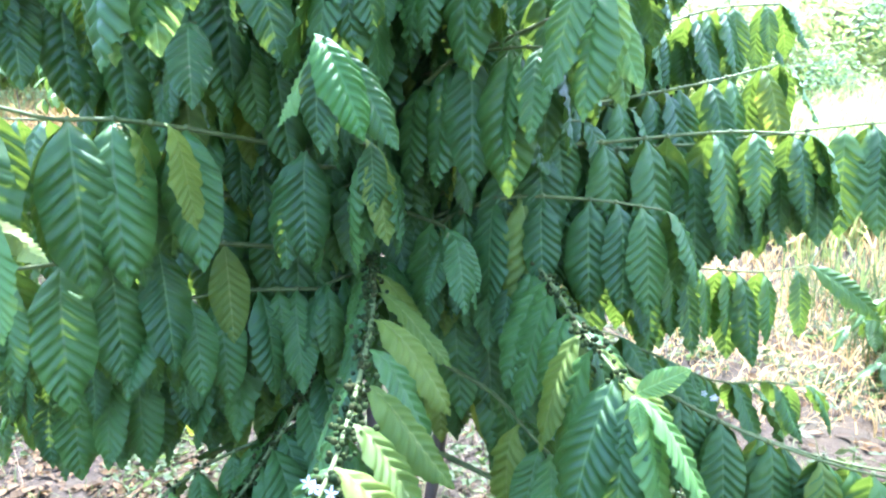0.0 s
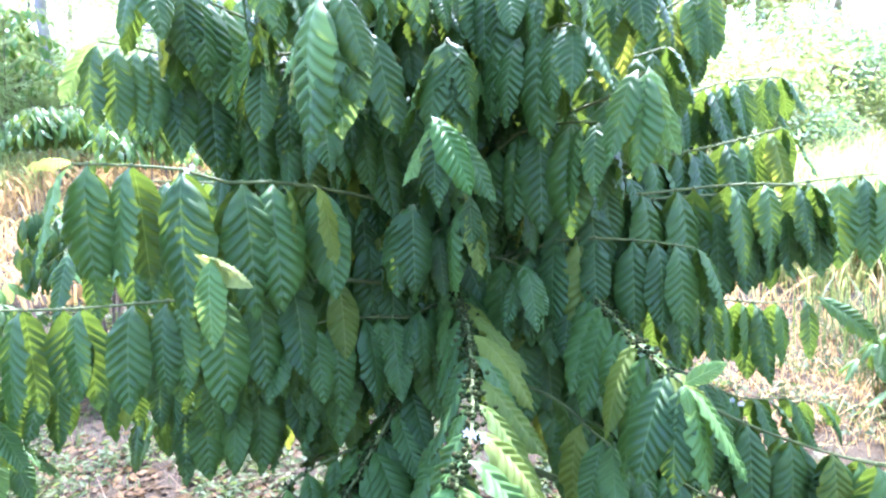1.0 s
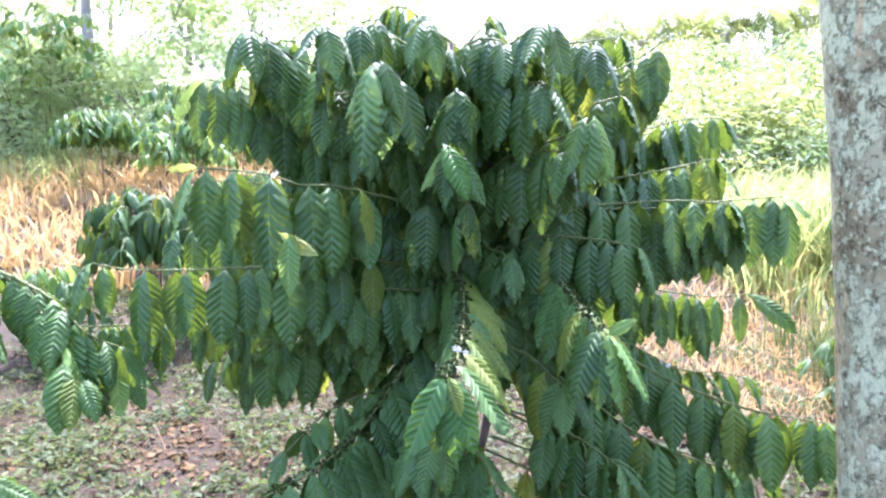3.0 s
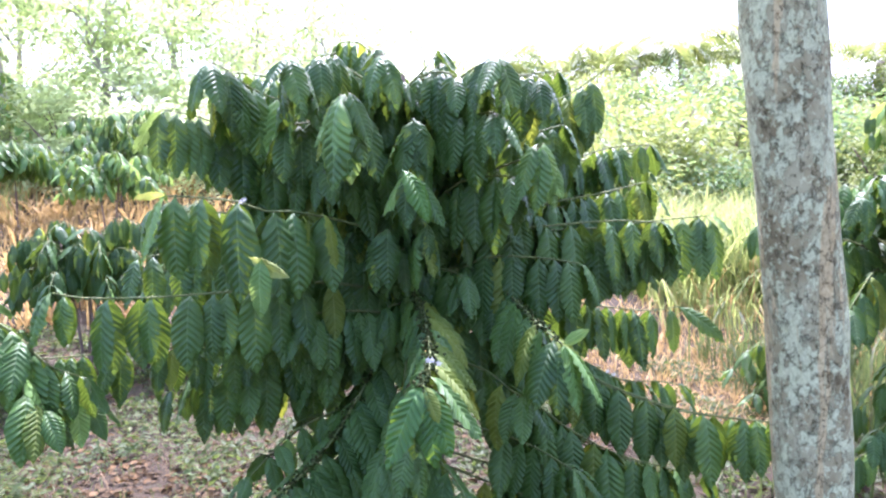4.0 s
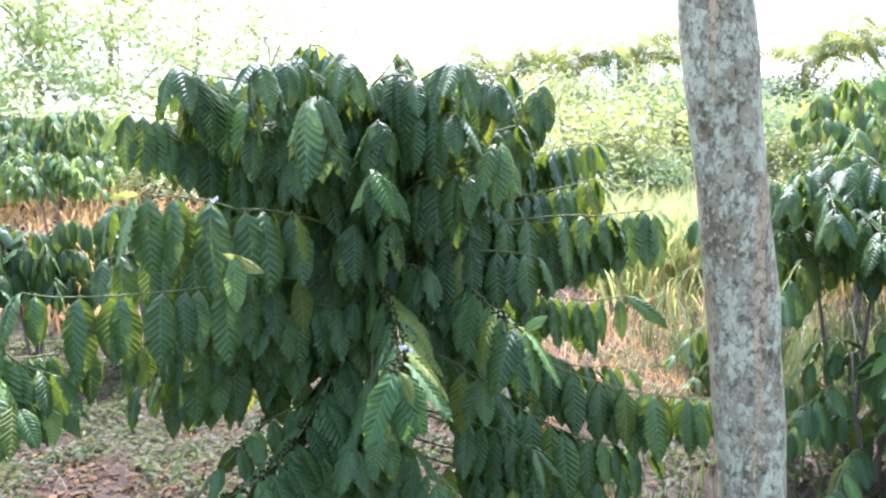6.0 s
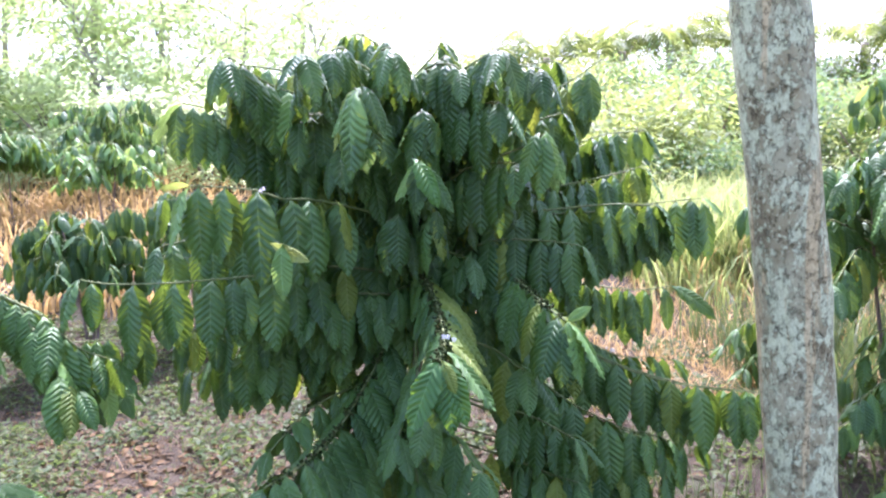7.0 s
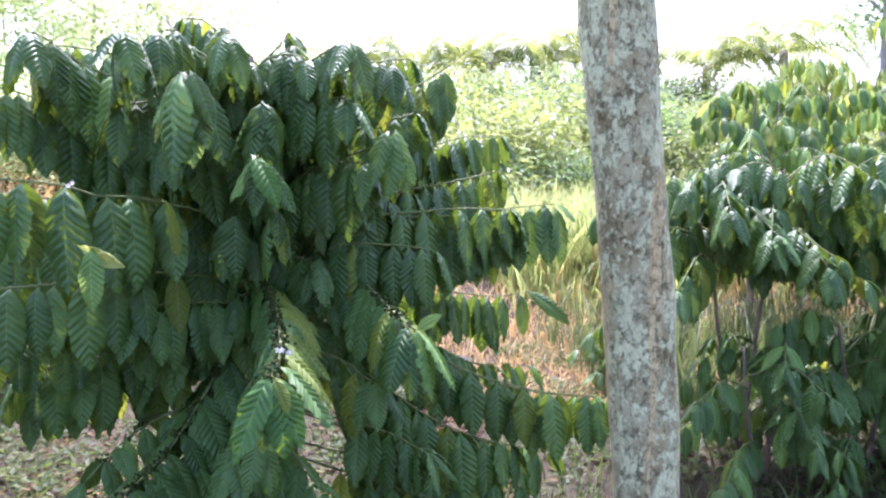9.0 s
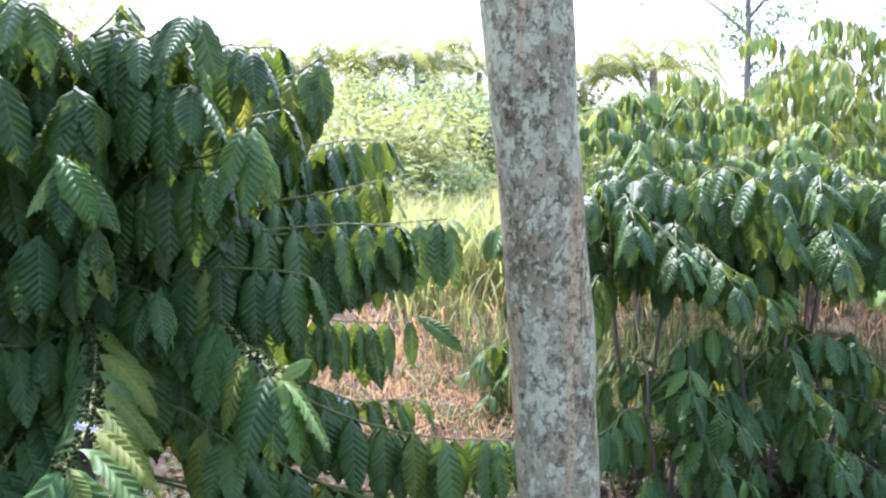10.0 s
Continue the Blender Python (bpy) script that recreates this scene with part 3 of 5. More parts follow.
def build_ground():
    n = 180
    cs = [math.sinh(8.2 * (2 * i / n - 1)) for i in range(n + 1)]
    k = 2500 / cs[-1]
    verts = [(x * k, 2 + y * k, ground_z(x * k, 2 + y * k)) for y in cs for x in cs]
    faces = [(j * (n + 1) + i, j * (n + 1) + i + 1, (j + 1) * (n + 1) + i + 1, (j + 1) * (n + 1) + i) for j in range(n) for i in range(n)]
    ob = new("ground", mesh_of("ground", verts, faces, SOIL))
    return tagged(ob, "dry reddish soil with patches of weeds and leaf litter", "ground", kind="structure")


build_ground()


# ---- the coffee tree in the middle ----
coffee = thing("coffee_tree", on_ground(-0.24, 1.42, -0.02), "leafy coffee tree with drooping dark green quilted leaves", "coffee tree")


def stem(tree, pts, r0, r1, material=STEM, name="stem", sides=10, wobble=0.25):
    path = [p - tree.location for p in smooth_path(pts, 0.05)]
    v, f = tube(path, lambda t: r0 + (r1 - r0) * t, sides, wobble, seed=pts[0][0])
    return part(name, mesh_of(name, v, f, material), tree)


stem(coffee, [(-0.24, 1.42, -0.02), (-0.22, 1.42, 0.5), (-0.21, 1.42, 1.1), (-0.20, 1.42, 1.60), (-0.20, 1.42, 1.76)], 0.024, 0.007)
stem(coffee, [(-0.22, 1.44, 0.0), (-0.10, 1.50, 0.5), (-0.02, 1.50, 1.1), (0.02, 1.48, 1.62)], 0.019, 0.007)
stem(coffee, [(-0.25, 1.41, 0.0), (-0.32, 1.50, 0.45), (-0.36, 1.54, 1.0), (-0.38, 1.52, 1.55)], 0.017, 0.006)

# upper left
b1 = branch(coffee, [(-0.23, 1.41, 1.36), (-0.549, 1.33, 1.478), (-0.72, 1.27, 1.57), (-0.828, 1.21, 1.617), (-0.912, 1.15, 1.635)], seed=1, start=0.2, length=0.23, spacing=0.066, droop=85, tidy=0.4, spread=4, tip=False)
put_leaf(b1, coffee.location, leaf_pose(Vector((-0.913, 1.16, 1.633)), Vector((-0.50, -1, 0)), 86, 0.21, 0), FINE[4])
put_leaf(b1, coffee.location, leaf_pose(Vector((-0.884, 1.176, 1.625)), Vector((0.09, -1, 0)), 86, 0.21, 0), FINE[0])
put_leaf(b1, coffee.location, leaf_pose(Vector((-0.848, 1.195, 1.618)), Vector((-0.17, -1, 0)), 86, 0.21, 0), FINE[0])
put_leaf(b1, coffee.location, leaf_pose(Vector((-0.793, 1.224, 1.602)), Vector((0.00, -1, 0)), 86, 0.21, 0), FINE[0])
put_leaf(b1, coffee.location, leaf_pose(Vector((-0.912, 1.15, 1.635)), Vector((-1, -0.1, 0)), 62, 0.17, 10), FINE[2], YOUNG_SUNLIT)
blossom(b1, coffee.location, (-0.69, 1.27, 1.567), random.Random(8), 9, LITTER, "dried brown remains of blossom")
# middle left, with a flower
b2 = branch(coffee, [(-0.23, 1.41, 1.22), (-0.465, 1.06, 1.308), (-0.558, 0.95, 1.32), (-0.613, 0.88, 1.348), (-0.733, 0.85, 1.364), (-0.783, 0.82, 1.368)], seed=2, start=0.35, length=0.25, spacing=0.078, droop=84, tidy=0.5, spread=6, lime=0.0, tip=False)
put_leaf(b2, coffee.location, leaf_pose(Vector((-0.78, 0.82, 1.368)), Vector((-1, -0.2, 0)), 12, 0.085, 30), FINE[2], PALE, label="small pale brownish leaf at the branch end")
put_leaf(b2, coffee.location, leaf_pose(Vector((-0.78, 0.82, 1.365)), Vector((-0.6, -0.8, 0)), 76, 0.20, 0), FINE[2], YOUNG_SUNLIT)
blossom(b2, coffee.location, (-0.603, 0.87, 1.349), random.Random(3), 2)
put_leaf(b2, coffee.location, leaf_pose(Vector((-0.473, 1.0, 1.309)), Vector((0.98, 0.17, 0)), 87, 0.17, 0), FINE[0], LIME_BACKLIT)
put_leaf(b2, coffee.location, leaf_pose(Vector((-0.41, 1.0, 1.308)), Vector((0.98, -0.17, 0)), 87, 0.17, 0), FINE[2], LIME_BACKLIT)
put_leaf(b2, coffee.location, leaf_pose(Vector((-0.557, 1.0, 1.311)), Vector((1.00, 0.09, 0)), 87, 0.17, 0), FINE[4], LIME_BACKLIT)
# two yellowing leaves, one folded over the other
put_leaf(b2, coffee.location, leaf_pose(Vector((-0.564, 0.8, 1.204)), Vector((1, -0.3, 0)), 22, 0.135, -72), FOLDED, PALE, label="pale yellow-green folded leaf")
put_leaf(b2, coffee.location, leaf_pose(Vector((-0.526, 0.79, 1.199)), Vector((0.1, -1, 0)), 84, 0.16, 12), FINE[0], YOUNG_SUNLIT, label="light green hanging leaf")
# second row under it
branch(coffee, [(-0.24, 1.42, 1.14), (-0.593, 1.3, 1.176), (-0.766, 1.24, 1.2), (-0.931, 1.18, 1.196), (-1.007, 1.12, 1.181)], seed=51, start=0.2, length=0.21, spacing=0.06, droop=84, tidy=0.5, spread=6, lime=0.02)
# long left
branch(coffee, [(-0.23, 1.41, 1.02), (-0.464, 1.2, 1.088), (-0.654, 1.02, 1.09), (-0.797, 0.99, 1.085), (-0.94, 0.97, 1.082), (-1.097, 0.95, 1.089), (-1.17, 0.93, 1.108)], seed=3, start=0.25, length=0.232, spacing=0.074, droop=85, tidy=0.3, spread=4, lime=0.05)
# under the long one, from behind
branch(coffee, [(-0.24, 1.42, 0.9), (-0.631, 1.25, 0.914), (-0.892, 1.18, 0.899), (-1.105, 1.12, 0.894), (-1.246, 1.08, 0.891), (-1.3, 1.05, 0.895)], seed=39, start=0.25, length=0.175, spacing=0.058, droop=82, tidy=0.5, spread=7, lime=0.03)
# low left
branch(coffee, [(-0.23, 1.41, 0.86), (-0.426, 1.4, 0.89), (-0.597, 1.34, 0.845), (-0.725, 1.3, 0.82), (-0.885, 1.25, 0.8)], seed=4, start=0.15, length=0.22, spacing=0.055, twin=(0.12, -0.03), droop=83, tidy=0.5, spread=7, berries=0.35, fruit=0.8, lime=0.03)
branch(coffee, [(-0.24, 1.43, 0.76), (-0.446, 1.5, 0.731), (-0.649, 1.46, 0.707), (-0.846, 1.42, 0.705), (-1.035, 1.38, 0.705)], seed=52, start=0.1, length=0.2, spacing=0.06, droop=82, tidy=0.6, spread=7)
# left, behind
branch(coffee, [(-0.25, 1.44, 1.26), (-0.687, 1.55, 1.288), (-0.913, 1.6, 1.313), (-1.179, 1.62, 1.33)], seed=53, start=0.2, length=0.23, spacing=0.065, droop=83, tidy=0.6, meshes=MID)
branch(coffee, [(-0.25, 1.44, 1.08), (-0.654, 1.55, 1.075), (-0.869, 1.56, 1.089), (-1.154, 1.58, 1.105)], seed=54, start=0.2, length=0.23, spacing=0.065, droop=83, tidy=0.6, meshes=MID)
# low front, laden with berries, towards the ground
branch(coffee, [(-0.23, 1.42, 0.86), (-0.307, 1.4, 0.797), (-0.375, 1.27, 0.689), (-0.441, 1.12, 0.593), (-0.49, 0.95, 0.561), (-0.519, 0.85, 0.558), (-0.609, 0.74, 0.533)], seed=5, start=0.12, length=0.215, spacing=0.048, droop=60, tidy=0.35, spread=8, lean=22, berries=1.0, fruit=1.5, lime=0.06)
branch(coffee, [(-0.23, 1.4, 0.72), (-0.337, 1.25, 0.596), (-0.393, 1.08, 0.504), (-0.444, 0.95, 0.433)], seed=55, start=0.25, length=0.20, spacing=0.07, droop=64, tidy=0.5, spread=8, lean=22)
branch(coffee, [(-0.24, 1.41, 0.7), (-0.503, 1.32, 0.618), (-0.601, 1.22, 0.582), (-0.692, 1.12, 0.495)], seed=56, start=0.15, length=0.17, spacing=0.06, droop=55, tidy=0.7, spread=12, berries=0.6, young=0.1)
# centre front: berries along it, backlight painted lime into the leaves on one side, a star of young leaves at its end
B6 = [(-0.21, 1.4, 1.09), (-0.185, 1.32, 1.045), (-0.128, 1.05, 0.992), (-0.095, 0.7, 0.944), (-0.102, 0.52, 0.932)]
b6 = branch(coffee, B6, seed=6, start=0.1, length=0.185, spacing=2.0, both=False, front=0, tip=False)
q6 = random.Random(66)
run6 = smooth_path(B6[1:], 0.01)
for k in range(9):
    p = run6[int((0.02 + 0.90 * k / 8) * (len(run6) - 1))]
    put_leaf(b6, coffee.location, leaf_pose(p, Vector((1.0, -0.25 + q6.gauss(0, 0.08), 0)), 56 + q6.gauss(0, 4), q6.uniform(0.175, 0.205), 4 + q6.gauss(0, 6)), FINE[k % 6], LIME_BACKLIT if k % 4 else None)
    put_leaf(b6, coffee.location, leaf_pose(p, Vector((-1.0, -0.30 + q6.gauss(0, 0.08), 0)), 72 + q6.gauss(0, 4), q6.uniform(0.150, 0.180), -8 + q6.gauss(0, 6)), FINE[(k + 3) % 6])
grapes = []
for k, p in enumerate(smooth_path(B6[1:], 0.045)):
    grapes += berry_cluster(coffee.location, p, random.Random(200 + k), 20)
fruit_of(b6, grapes)
blossom(b6, coffee.location, Vector(B6[-1]) + Vector((0.03, 0.06, 0.035)), random.Random(5), 3)
for a, dr, ln, roll, mt in ((-62, 66, 0.20, -42, FRESH), (-34, 76, 0.165, -15, None), (4, 80, 0.125, 0, YOUNG_SUNLIT), (46, 60, 0.095, 32, LIME_BACKLIT), (36, 80, 0.185, 15, FRESH), (75, 72, 0.175, 42, FRESH), (-8, 83, 0.14, 0, None)):
    way = Vector((math.sin(radians(a)), -math.cos(radians(a)), 0))
    put_leaf(b6, coffee.location, leaf_pose(Vector(B6[-1]), way, dr, ln, roll), FINE[rng.randrange(6)], mt)
# hanging below it
branch(coffee, [(-0.21, 1.38, 0.84), (-0.198, 1.1, 0.787), (-0.167, 0.85, 0.751), (-0.149, 0.7, 0.732)], seed=57, start=0.45, length=0.185, spacing=0.06, droop=74, tidy=0.7, spread=9, lean=25)
branch(coffee, [(-0.2, 1.38, 0.66), (-0.131, 1.1, 0.592), (-0.052, 0.95, 0.546), (-0.012, 0.86, 0.513)], seed=58, start=0.35, length=0.18, spacing=0.06, droop=70, tidy=0.8, spread=9, lean=20, young=0.1)
branch(coffee, [(-0.21, 1.38, 0.76), (-0.232, 1.15, 0.663), (-0.239, 1.0, 0.629), (-0.247, 0.92, 0.605)], seed=120, start=0.35, length=0.19, spacing=0.05, droop=76, tidy=0.8, spread=9, lean=20)
branch(coffee, [(-0.21, 1.39, 0.6), (-0.241, 1.2, 0.493), (-0.215, 1.08, 0.444), (-0.202, 1.0, 0.423)], seed=121, start=0.3, length=0.19, spacing=0.05, droop=74, tidy=0.8, spread=9, lean=20)
branch(coffee, [(-0.23, 1.4, 0.58), (-0.336, 1.2, 0.456), (-0.418, 1.1, 0.403), (-0.495, 1.02, 0.366)], seed=122, start=0.25, length=0.19, spacing=0.055, droop=68, tidy=0.7, spread=9, lean=20)
branch(coffee, [(-0.18, 1.4, 0.5), (-0.111, 1.2, 0.393), (-0.055, 1.1, 0.338)], seed=123, start=0.2, length=0.19, spacing=0.05, droop=76, tidy=0.8, spread=9, lean=20)
branch(coffee, [(-0.2, 1.42, 0.44), (-0.234, 1.3, 0.293), (-0.266, 1.2, 0.258)], seed=124, start=0.2, length=0.19, spacing=0.05, droop=74, tidy=0.8, spread=9)
# right of the centre, with berries, backlight painted into one side's leaves, and a fresh tip
b7 = branch(coffee, [(-0.1, 1.44, 1.06), (0.046, 1.38, 1.056), (0.135, 1.3, 1.017), (0.203, 1.06, 0.965), (0.252, 0.89, 0.939)], seed=7, start=0.12, length=0.225, spacing=0.058, tidy=0.3, droop=74, spread=5, lean=26, berries=1.0, fruit=1.5, backlit_side=1, tip=False)
TIP7 = Vector((0.254, 0.88, 0.938))
put_leaf(b7, coffee.location, leaf_pose(TIP7, Vector((1, -0.2, 0)), -30, 0.085, 62), FINE[0], YOUNG_SUNLIT, label="small bright young leaf")
put_leaf(b7, coffee.location, leaf_pose(TIP7, Vector((0.2, -1, 0)), 62, 0.06), FINE[3], YOUNG_SUNLIT, label="small bright young leaf")
for a, dr, ln, mt in ((-30, 80, 0.19, None), (14, 82, 0.15, None), (40, 80, 0.20, YOUNG_SUNLIT), (72, 62, 0.20, YOUNG_SUNLIT)):
    put_leaf(b7, coffee.location, leaf_pose(TIP7 + Vector((0, 0.02, -0.01)), Vector((math.sin(radians(a)), -math.cos(radians(a)), 0)), dr, ln, 0), FINE[rng.randrange(6)], mt)
# long low right
b8 = branch(coffee, [(-0.05, 1.46, 0.86), (0.263, 1.42, 0.8), (0.379, 1.38, 0.741), (0.49, 1.34, 0.689), (0.619, 1.3, 0.648), (0.746, 1.27, 0.62), (0.947, 1.24, 0.599)], seed=8, start=0.38, length=0.23, spacing=0.052, droop=85, tidy=0.3, spread=4, twin=(0.10, -0.03), lime=0.05, young=0.05)
blossom(b8, coffee.location, (0.467, 1.34, 0.736), random.Random(9), 3)
# dark leaves below it
branch(coffee, [(-0.08, 1.46, 0.74), (0.177, 1.4, 0.651), (0.33, 1.34, 0.552), (0.481, 1.3, 0.48), (0.613, 1.28, 0.444)], seed=35, start=0.2, length=0.23, spacing=0.055, twin=(0.14, -0.05), droop=84, tidy=0.5, spread=6)
branch(coffee, [(-0.1, 1.42, 0.8), (0.051, 1.25, 0.782), (0.119, 1.15, 0.748), (0.151, 1.1, 0.739)], seed=59, start=0.45, length=0.22, spacing=0.06, droop=83, tidy=0.6)
branch(coffee, [(-0.1, 1.42, 0.58), (0.162, 1.25, 0.545), (0.263, 1.15, 0.519), (0.304, 1.12, 0.501)], seed=60, start=0.4, length=0.19, spacing=0.055, droop=80, tidy=0.8)
branch(coffee, [(-0.08, 1.46, 0.55), (0.371, 1.35, 0.383), (0.525, 1.32, 0.329)], seed=61, start=0.3, length=0.19, spacing=0.065, droop=80, tidy=0.7)
branch(coffee, [(-0.08, 1.46, 0.44), (0.328, 1.34, 0.356), (0.48, 1.3, 0.328), (0.633, 1.28, 0.302)], seed=126, start=0.25, length=0.20, spacing=0.055, droop=82, tidy=0.6)
branch(coffee, [(-0.1, 1.44, 0.4), (0.162, 1.28, 0.354), (0.252, 1.22, 0.337), (0.322, 1.18, 0.329)], seed=127, start=0.3, length=0.19, spacing=0.05, droop=78, tidy=0.8)
branch(coffee, [(-0.06, 1.5, 0.64), (0.405, 1.55, 0.428), (0.635, 1.6, 0.338), (0.864, 1.62, 0.268)], seed=128, start=0.25, length=0.21, spacing=0.06, droop=83, tidy=0.6, meshes=MID)
# right, reaching back, nearly bare, one long leaf at its end
b9 = branch(coffee, [(-0.06, 1.48, 0.99), (0.199, 1.58, 0.965), (0.387, 1.68, 0.936), (0.569, 1.8, 0.89), (0.728, 1.87, 0.863), (0.859, 1.91, 0.869)], seed=9, start=0.36, length=0.23, spacing=0.062, droop=86, tidy=0.3, spread=3, tip=False, berries=0.5, fruit=0.4)
put_leaf(b9, coffee.location, leaf_pose(Vector((0.859, 1.91, 0.871)), Vector((1, -0.15, 0)), 34, 0.25, 48), FLAT, None)
branch(coffee, [(-0.05, 1.48, 0.84), (0.329, 1.6, 0.761), (0.574, 1.72, 0.623), (0.728, 1.78, 0.596), (0.827, 1.8, 0.574)], seed=62, start=0.4, length=0.19, spacing=0.05, droop=66, tidy=0.6, lean=40)
# right, in three rows
branch(coffee, [(-0.08, 1.46, 1.22), (0.09, 1.46, 1.289), (0.3, 1.5, 1.316), (0.503, 1.58, 1.346), (0.663, 1.64, 1.379)], seed=10, start=0.2, length=0.225, spacing=0.055, twin=(0.15, -0.05), droop=84, tidy=0.45, spread=6, young=0.05, lime=0.06, berries=0.2, fruit=0.4)
branch(coffee, [(-0.1, 1.44, 1.12), (0.105, 1.38, 1.219), (0.303, 1.38, 1.24), (0.51, 1.42, 1.248), (0.672, 1.46, 1.235)], seed=12, start=0.15, length=0.24, spacing=0.054, twin=(0.14, -0.04), droop=85, tidy=0.4, spread=5, lime=0.05)
b63 = branch(coffee, [(-0.08, 1.48, 1.14), (0.199, 1.55, 1.194), (0.475, 1.55, 1.219), (0.729, 1.55, 1.243), (0.866, 1.55, 1.251)], seed=63, start=0.3, length=0.23, spacing=0.062, droop=85, tidy=0.4, spread=5, tip=False)
put_leaf(b63, coffee.location, leaf_pose(Vector((0.771, 1.55, 1.244)), Vector((-0.34, -1, 0)), 86, 0.235, 0), FINE[0])
put_leaf(b63, coffee.location, leaf_pose(Vector((0.814, 1.55, 1.243)), Vector((0.26, -1, 0)), 86, 0.235, 0), FINE[2])
put_leaf(b63, coffee.location, leaf_pose(Vector((0.86, 1.55, 1.242)), Vector((0.64, -1, 0)), 86, 0.235, 0), FINE[0])
put_leaf(b63, coffee.location, leaf_pose(Vector((0.866, 1.55, 1.251)), Vector((1, -0.3, 0)), 52, 0.11, 15), FINE[2], YOUNG_SUNLIT)
branch(coffee, [(-0.07, 1.47, 1.36), (0.164, 1.6, 1.417), (0.425, 1.75, 1.481), (0.576, 1.82, 1.521), (0.742, 1.88, 1.53)], seed=11, start=0.25, length=0.19, spacing=0.052, twin=(0.12, -0.03), droop=82, tidy=0.6, spread=8, lime=0.06)
branch(coffee, [(-0.1, 1.43, 1.08), (0.148, 1.44, 1.18), (0.355, 1.46, 1.189), (0.564, 1.48, 1.187), (0.652, 1.5, 1.18)], seed=125, start=0.2, length=0.22, spacing=0.055, droop=85, tidy=0.5, spread=5, lime=0.03)
branch(coffee, [(-0.06, 1.48, 1.02), (0.205, 1.62, 1.114), (0.43, 1.66, 1.117), (0.638, 1.7, 1.102)], seed=64, start=0.15, length=0.23, spacing=0.055, droop=85, tidy=0.5, meshes=MID)
# upper right
branch(coffee, [(-0.12, 1.44, 1.5), (0.056, 1.5, 1.57), (0.227, 1.55, 1.632), (0.389, 1.58, 1.705), (0.515, 1.58, 1.785)], seed=13, start=0.2, length=0.24, spacing=0.055, twin=(0.12, -0.06), droop=85, tidy=0.4, spread=5, tip=False)
# clusters that face the way in
whorl(branch(coffee, [(-0.23, 1.4, 1.52), (-0.324, 1.05, 1.621), (-0.302, 0.74, 1.602)], seed=14, start=0.45, length=0.21, spacing=0.11, droop=82, tidy=0.6, spread=7, tip=False, lime=0.15), (-0.302, 0.74, 1.602), ((-85, 66, 0.15, YOUNG_SUNLIT), (-55, 84, 0.22, YOUNG_SUNLIT), (-35, 87, 0.23, None), (15, 66, 0.12, YOUNG_SUNLIT), (40, 74, 0.16, YOUNG_SUNLIT), (75, 74, 0.15, None), (60, 84, 0.22, YOUNG_SUNLIT), (100, 82, 0.2, None), (20, 88, 0.23, FRESH)), 14)
whorl(branch(coffee, [(-0.2, 1.4, 1.36), (-0.171, 1.15, 1.407), (-0.156, 0.98, 1.414)], seed=15, start=0.45, length=0.21, spacing=0.11, droop=82, tidy=0.6, spread=7, tip=False), (-0.156, 0.98, 1.414), ((-70, 62, 0.155, YOUNG_SUNLIT), (-30, 80, 0.16, None), (2, 84, 0.165, None), (60, 62, 0.18, FRESH), (80, 66, 0.17, None)), 15)
whorl(branch(coffee, [(-0.12, 1.42, 1.36), (0.178, 1.18, 1.454), (0.213, 0.98, 1.477)], seed=16, start=0.45, length=0.21, spacing=0.11, droop=82, tidy=0.6, spread=7, tip=False), (0.213, 0.98, 1.477), ((-80, 76, 0.19, None), (-40, 84, 0.19, None), (10, 82, 0.16, YOUNG_SUNLIT), (55, 70, 0.17, YOUNG_SUNLIT), (80, 72, 0.17, YOUNG_SUNLIT)), 16)
whorl(branch(coffee, [(-0.22, 1.4, 1.5), (-0.155, 1.2, 1.556), (-0.144, 1.05, 1.567)], seed=65, start=0.45, length=0.21, spacing=0.11, droop=82, tidy=0.6, spread=7, tip=False), (-0.144, 1.05, 1.567), ((-50, 80, 0.20, None), (-10, 86, 0.2, None), (30, 84, 0.19, None), (60, 80, 0.17, None)), 65)
whorl(branch(coffee, [(-0.2, 1.41, 1.2), (-0.279, 1.25, 1.22), (-0.257, 1.12, 1.244)], seed=66, start=0.45, length=0.21, spacing=0.11, droop=82, tidy=0.6, spread=7, tip=False), (-0.257, 1.12, 1.244), ((-50, 82, 0.2, None), (-10, 86, 0.2, None), (30, 84, 0.19, None)), 66)
whorl(branch(coffee, [(-0.18, 1.41, 1.22), (-0.131, 1.22, 1.237), (-0.124, 1.05, 1.266)], seed=67, start=0.45, length=0.21, spacing=0.11, droop=82, tidy=0.6, spread=7, tip=False), (-0.124, 1.05, 1.266), ((-82, 87, 0.15, None), (95, 88, 0.17, LIME_BACKLIT), (10, 88, 0.12, None)), 67)
whorl(branch(coffee, [(-0.16, 1.41, 1.12), (-0.037, 1.3, 1.096), (-0.02, 1.2, 1.093)], seed=68, start=0.45, length=0.21, spacing=0.11, droop=82, tidy=0.6, spread=7, tip=False), (-0.02, 1.2, 1.093), ((-40, 60, 0.12, None), (20, 70, 0.15, None), (60, 60, 0.13, None)), 68)
# the top
branch(coffee, [(-0.23, 1.41, 1.56), (-0.616, 1.25, 1.681), (-0.72, 1.12, 1.754), (-0.729, 1.05, 1.751)], seed=69, start=0.3, length=0.225, spacing=0.048, droop=83, tidy=0.6, spread=7, lean=22, young=0.08)
branch(coffee, [(-0.23, 1.41, 1.6), (-0.44, 1.2, 1.705), (-0.474, 1.02, 1.735), (-0.472, 0.95, 1.733)], seed=70, start=0.3, length=0.225, spacing=0.048, droop=83, tidy=0.6, spread=7, lean=22, young=0.02)
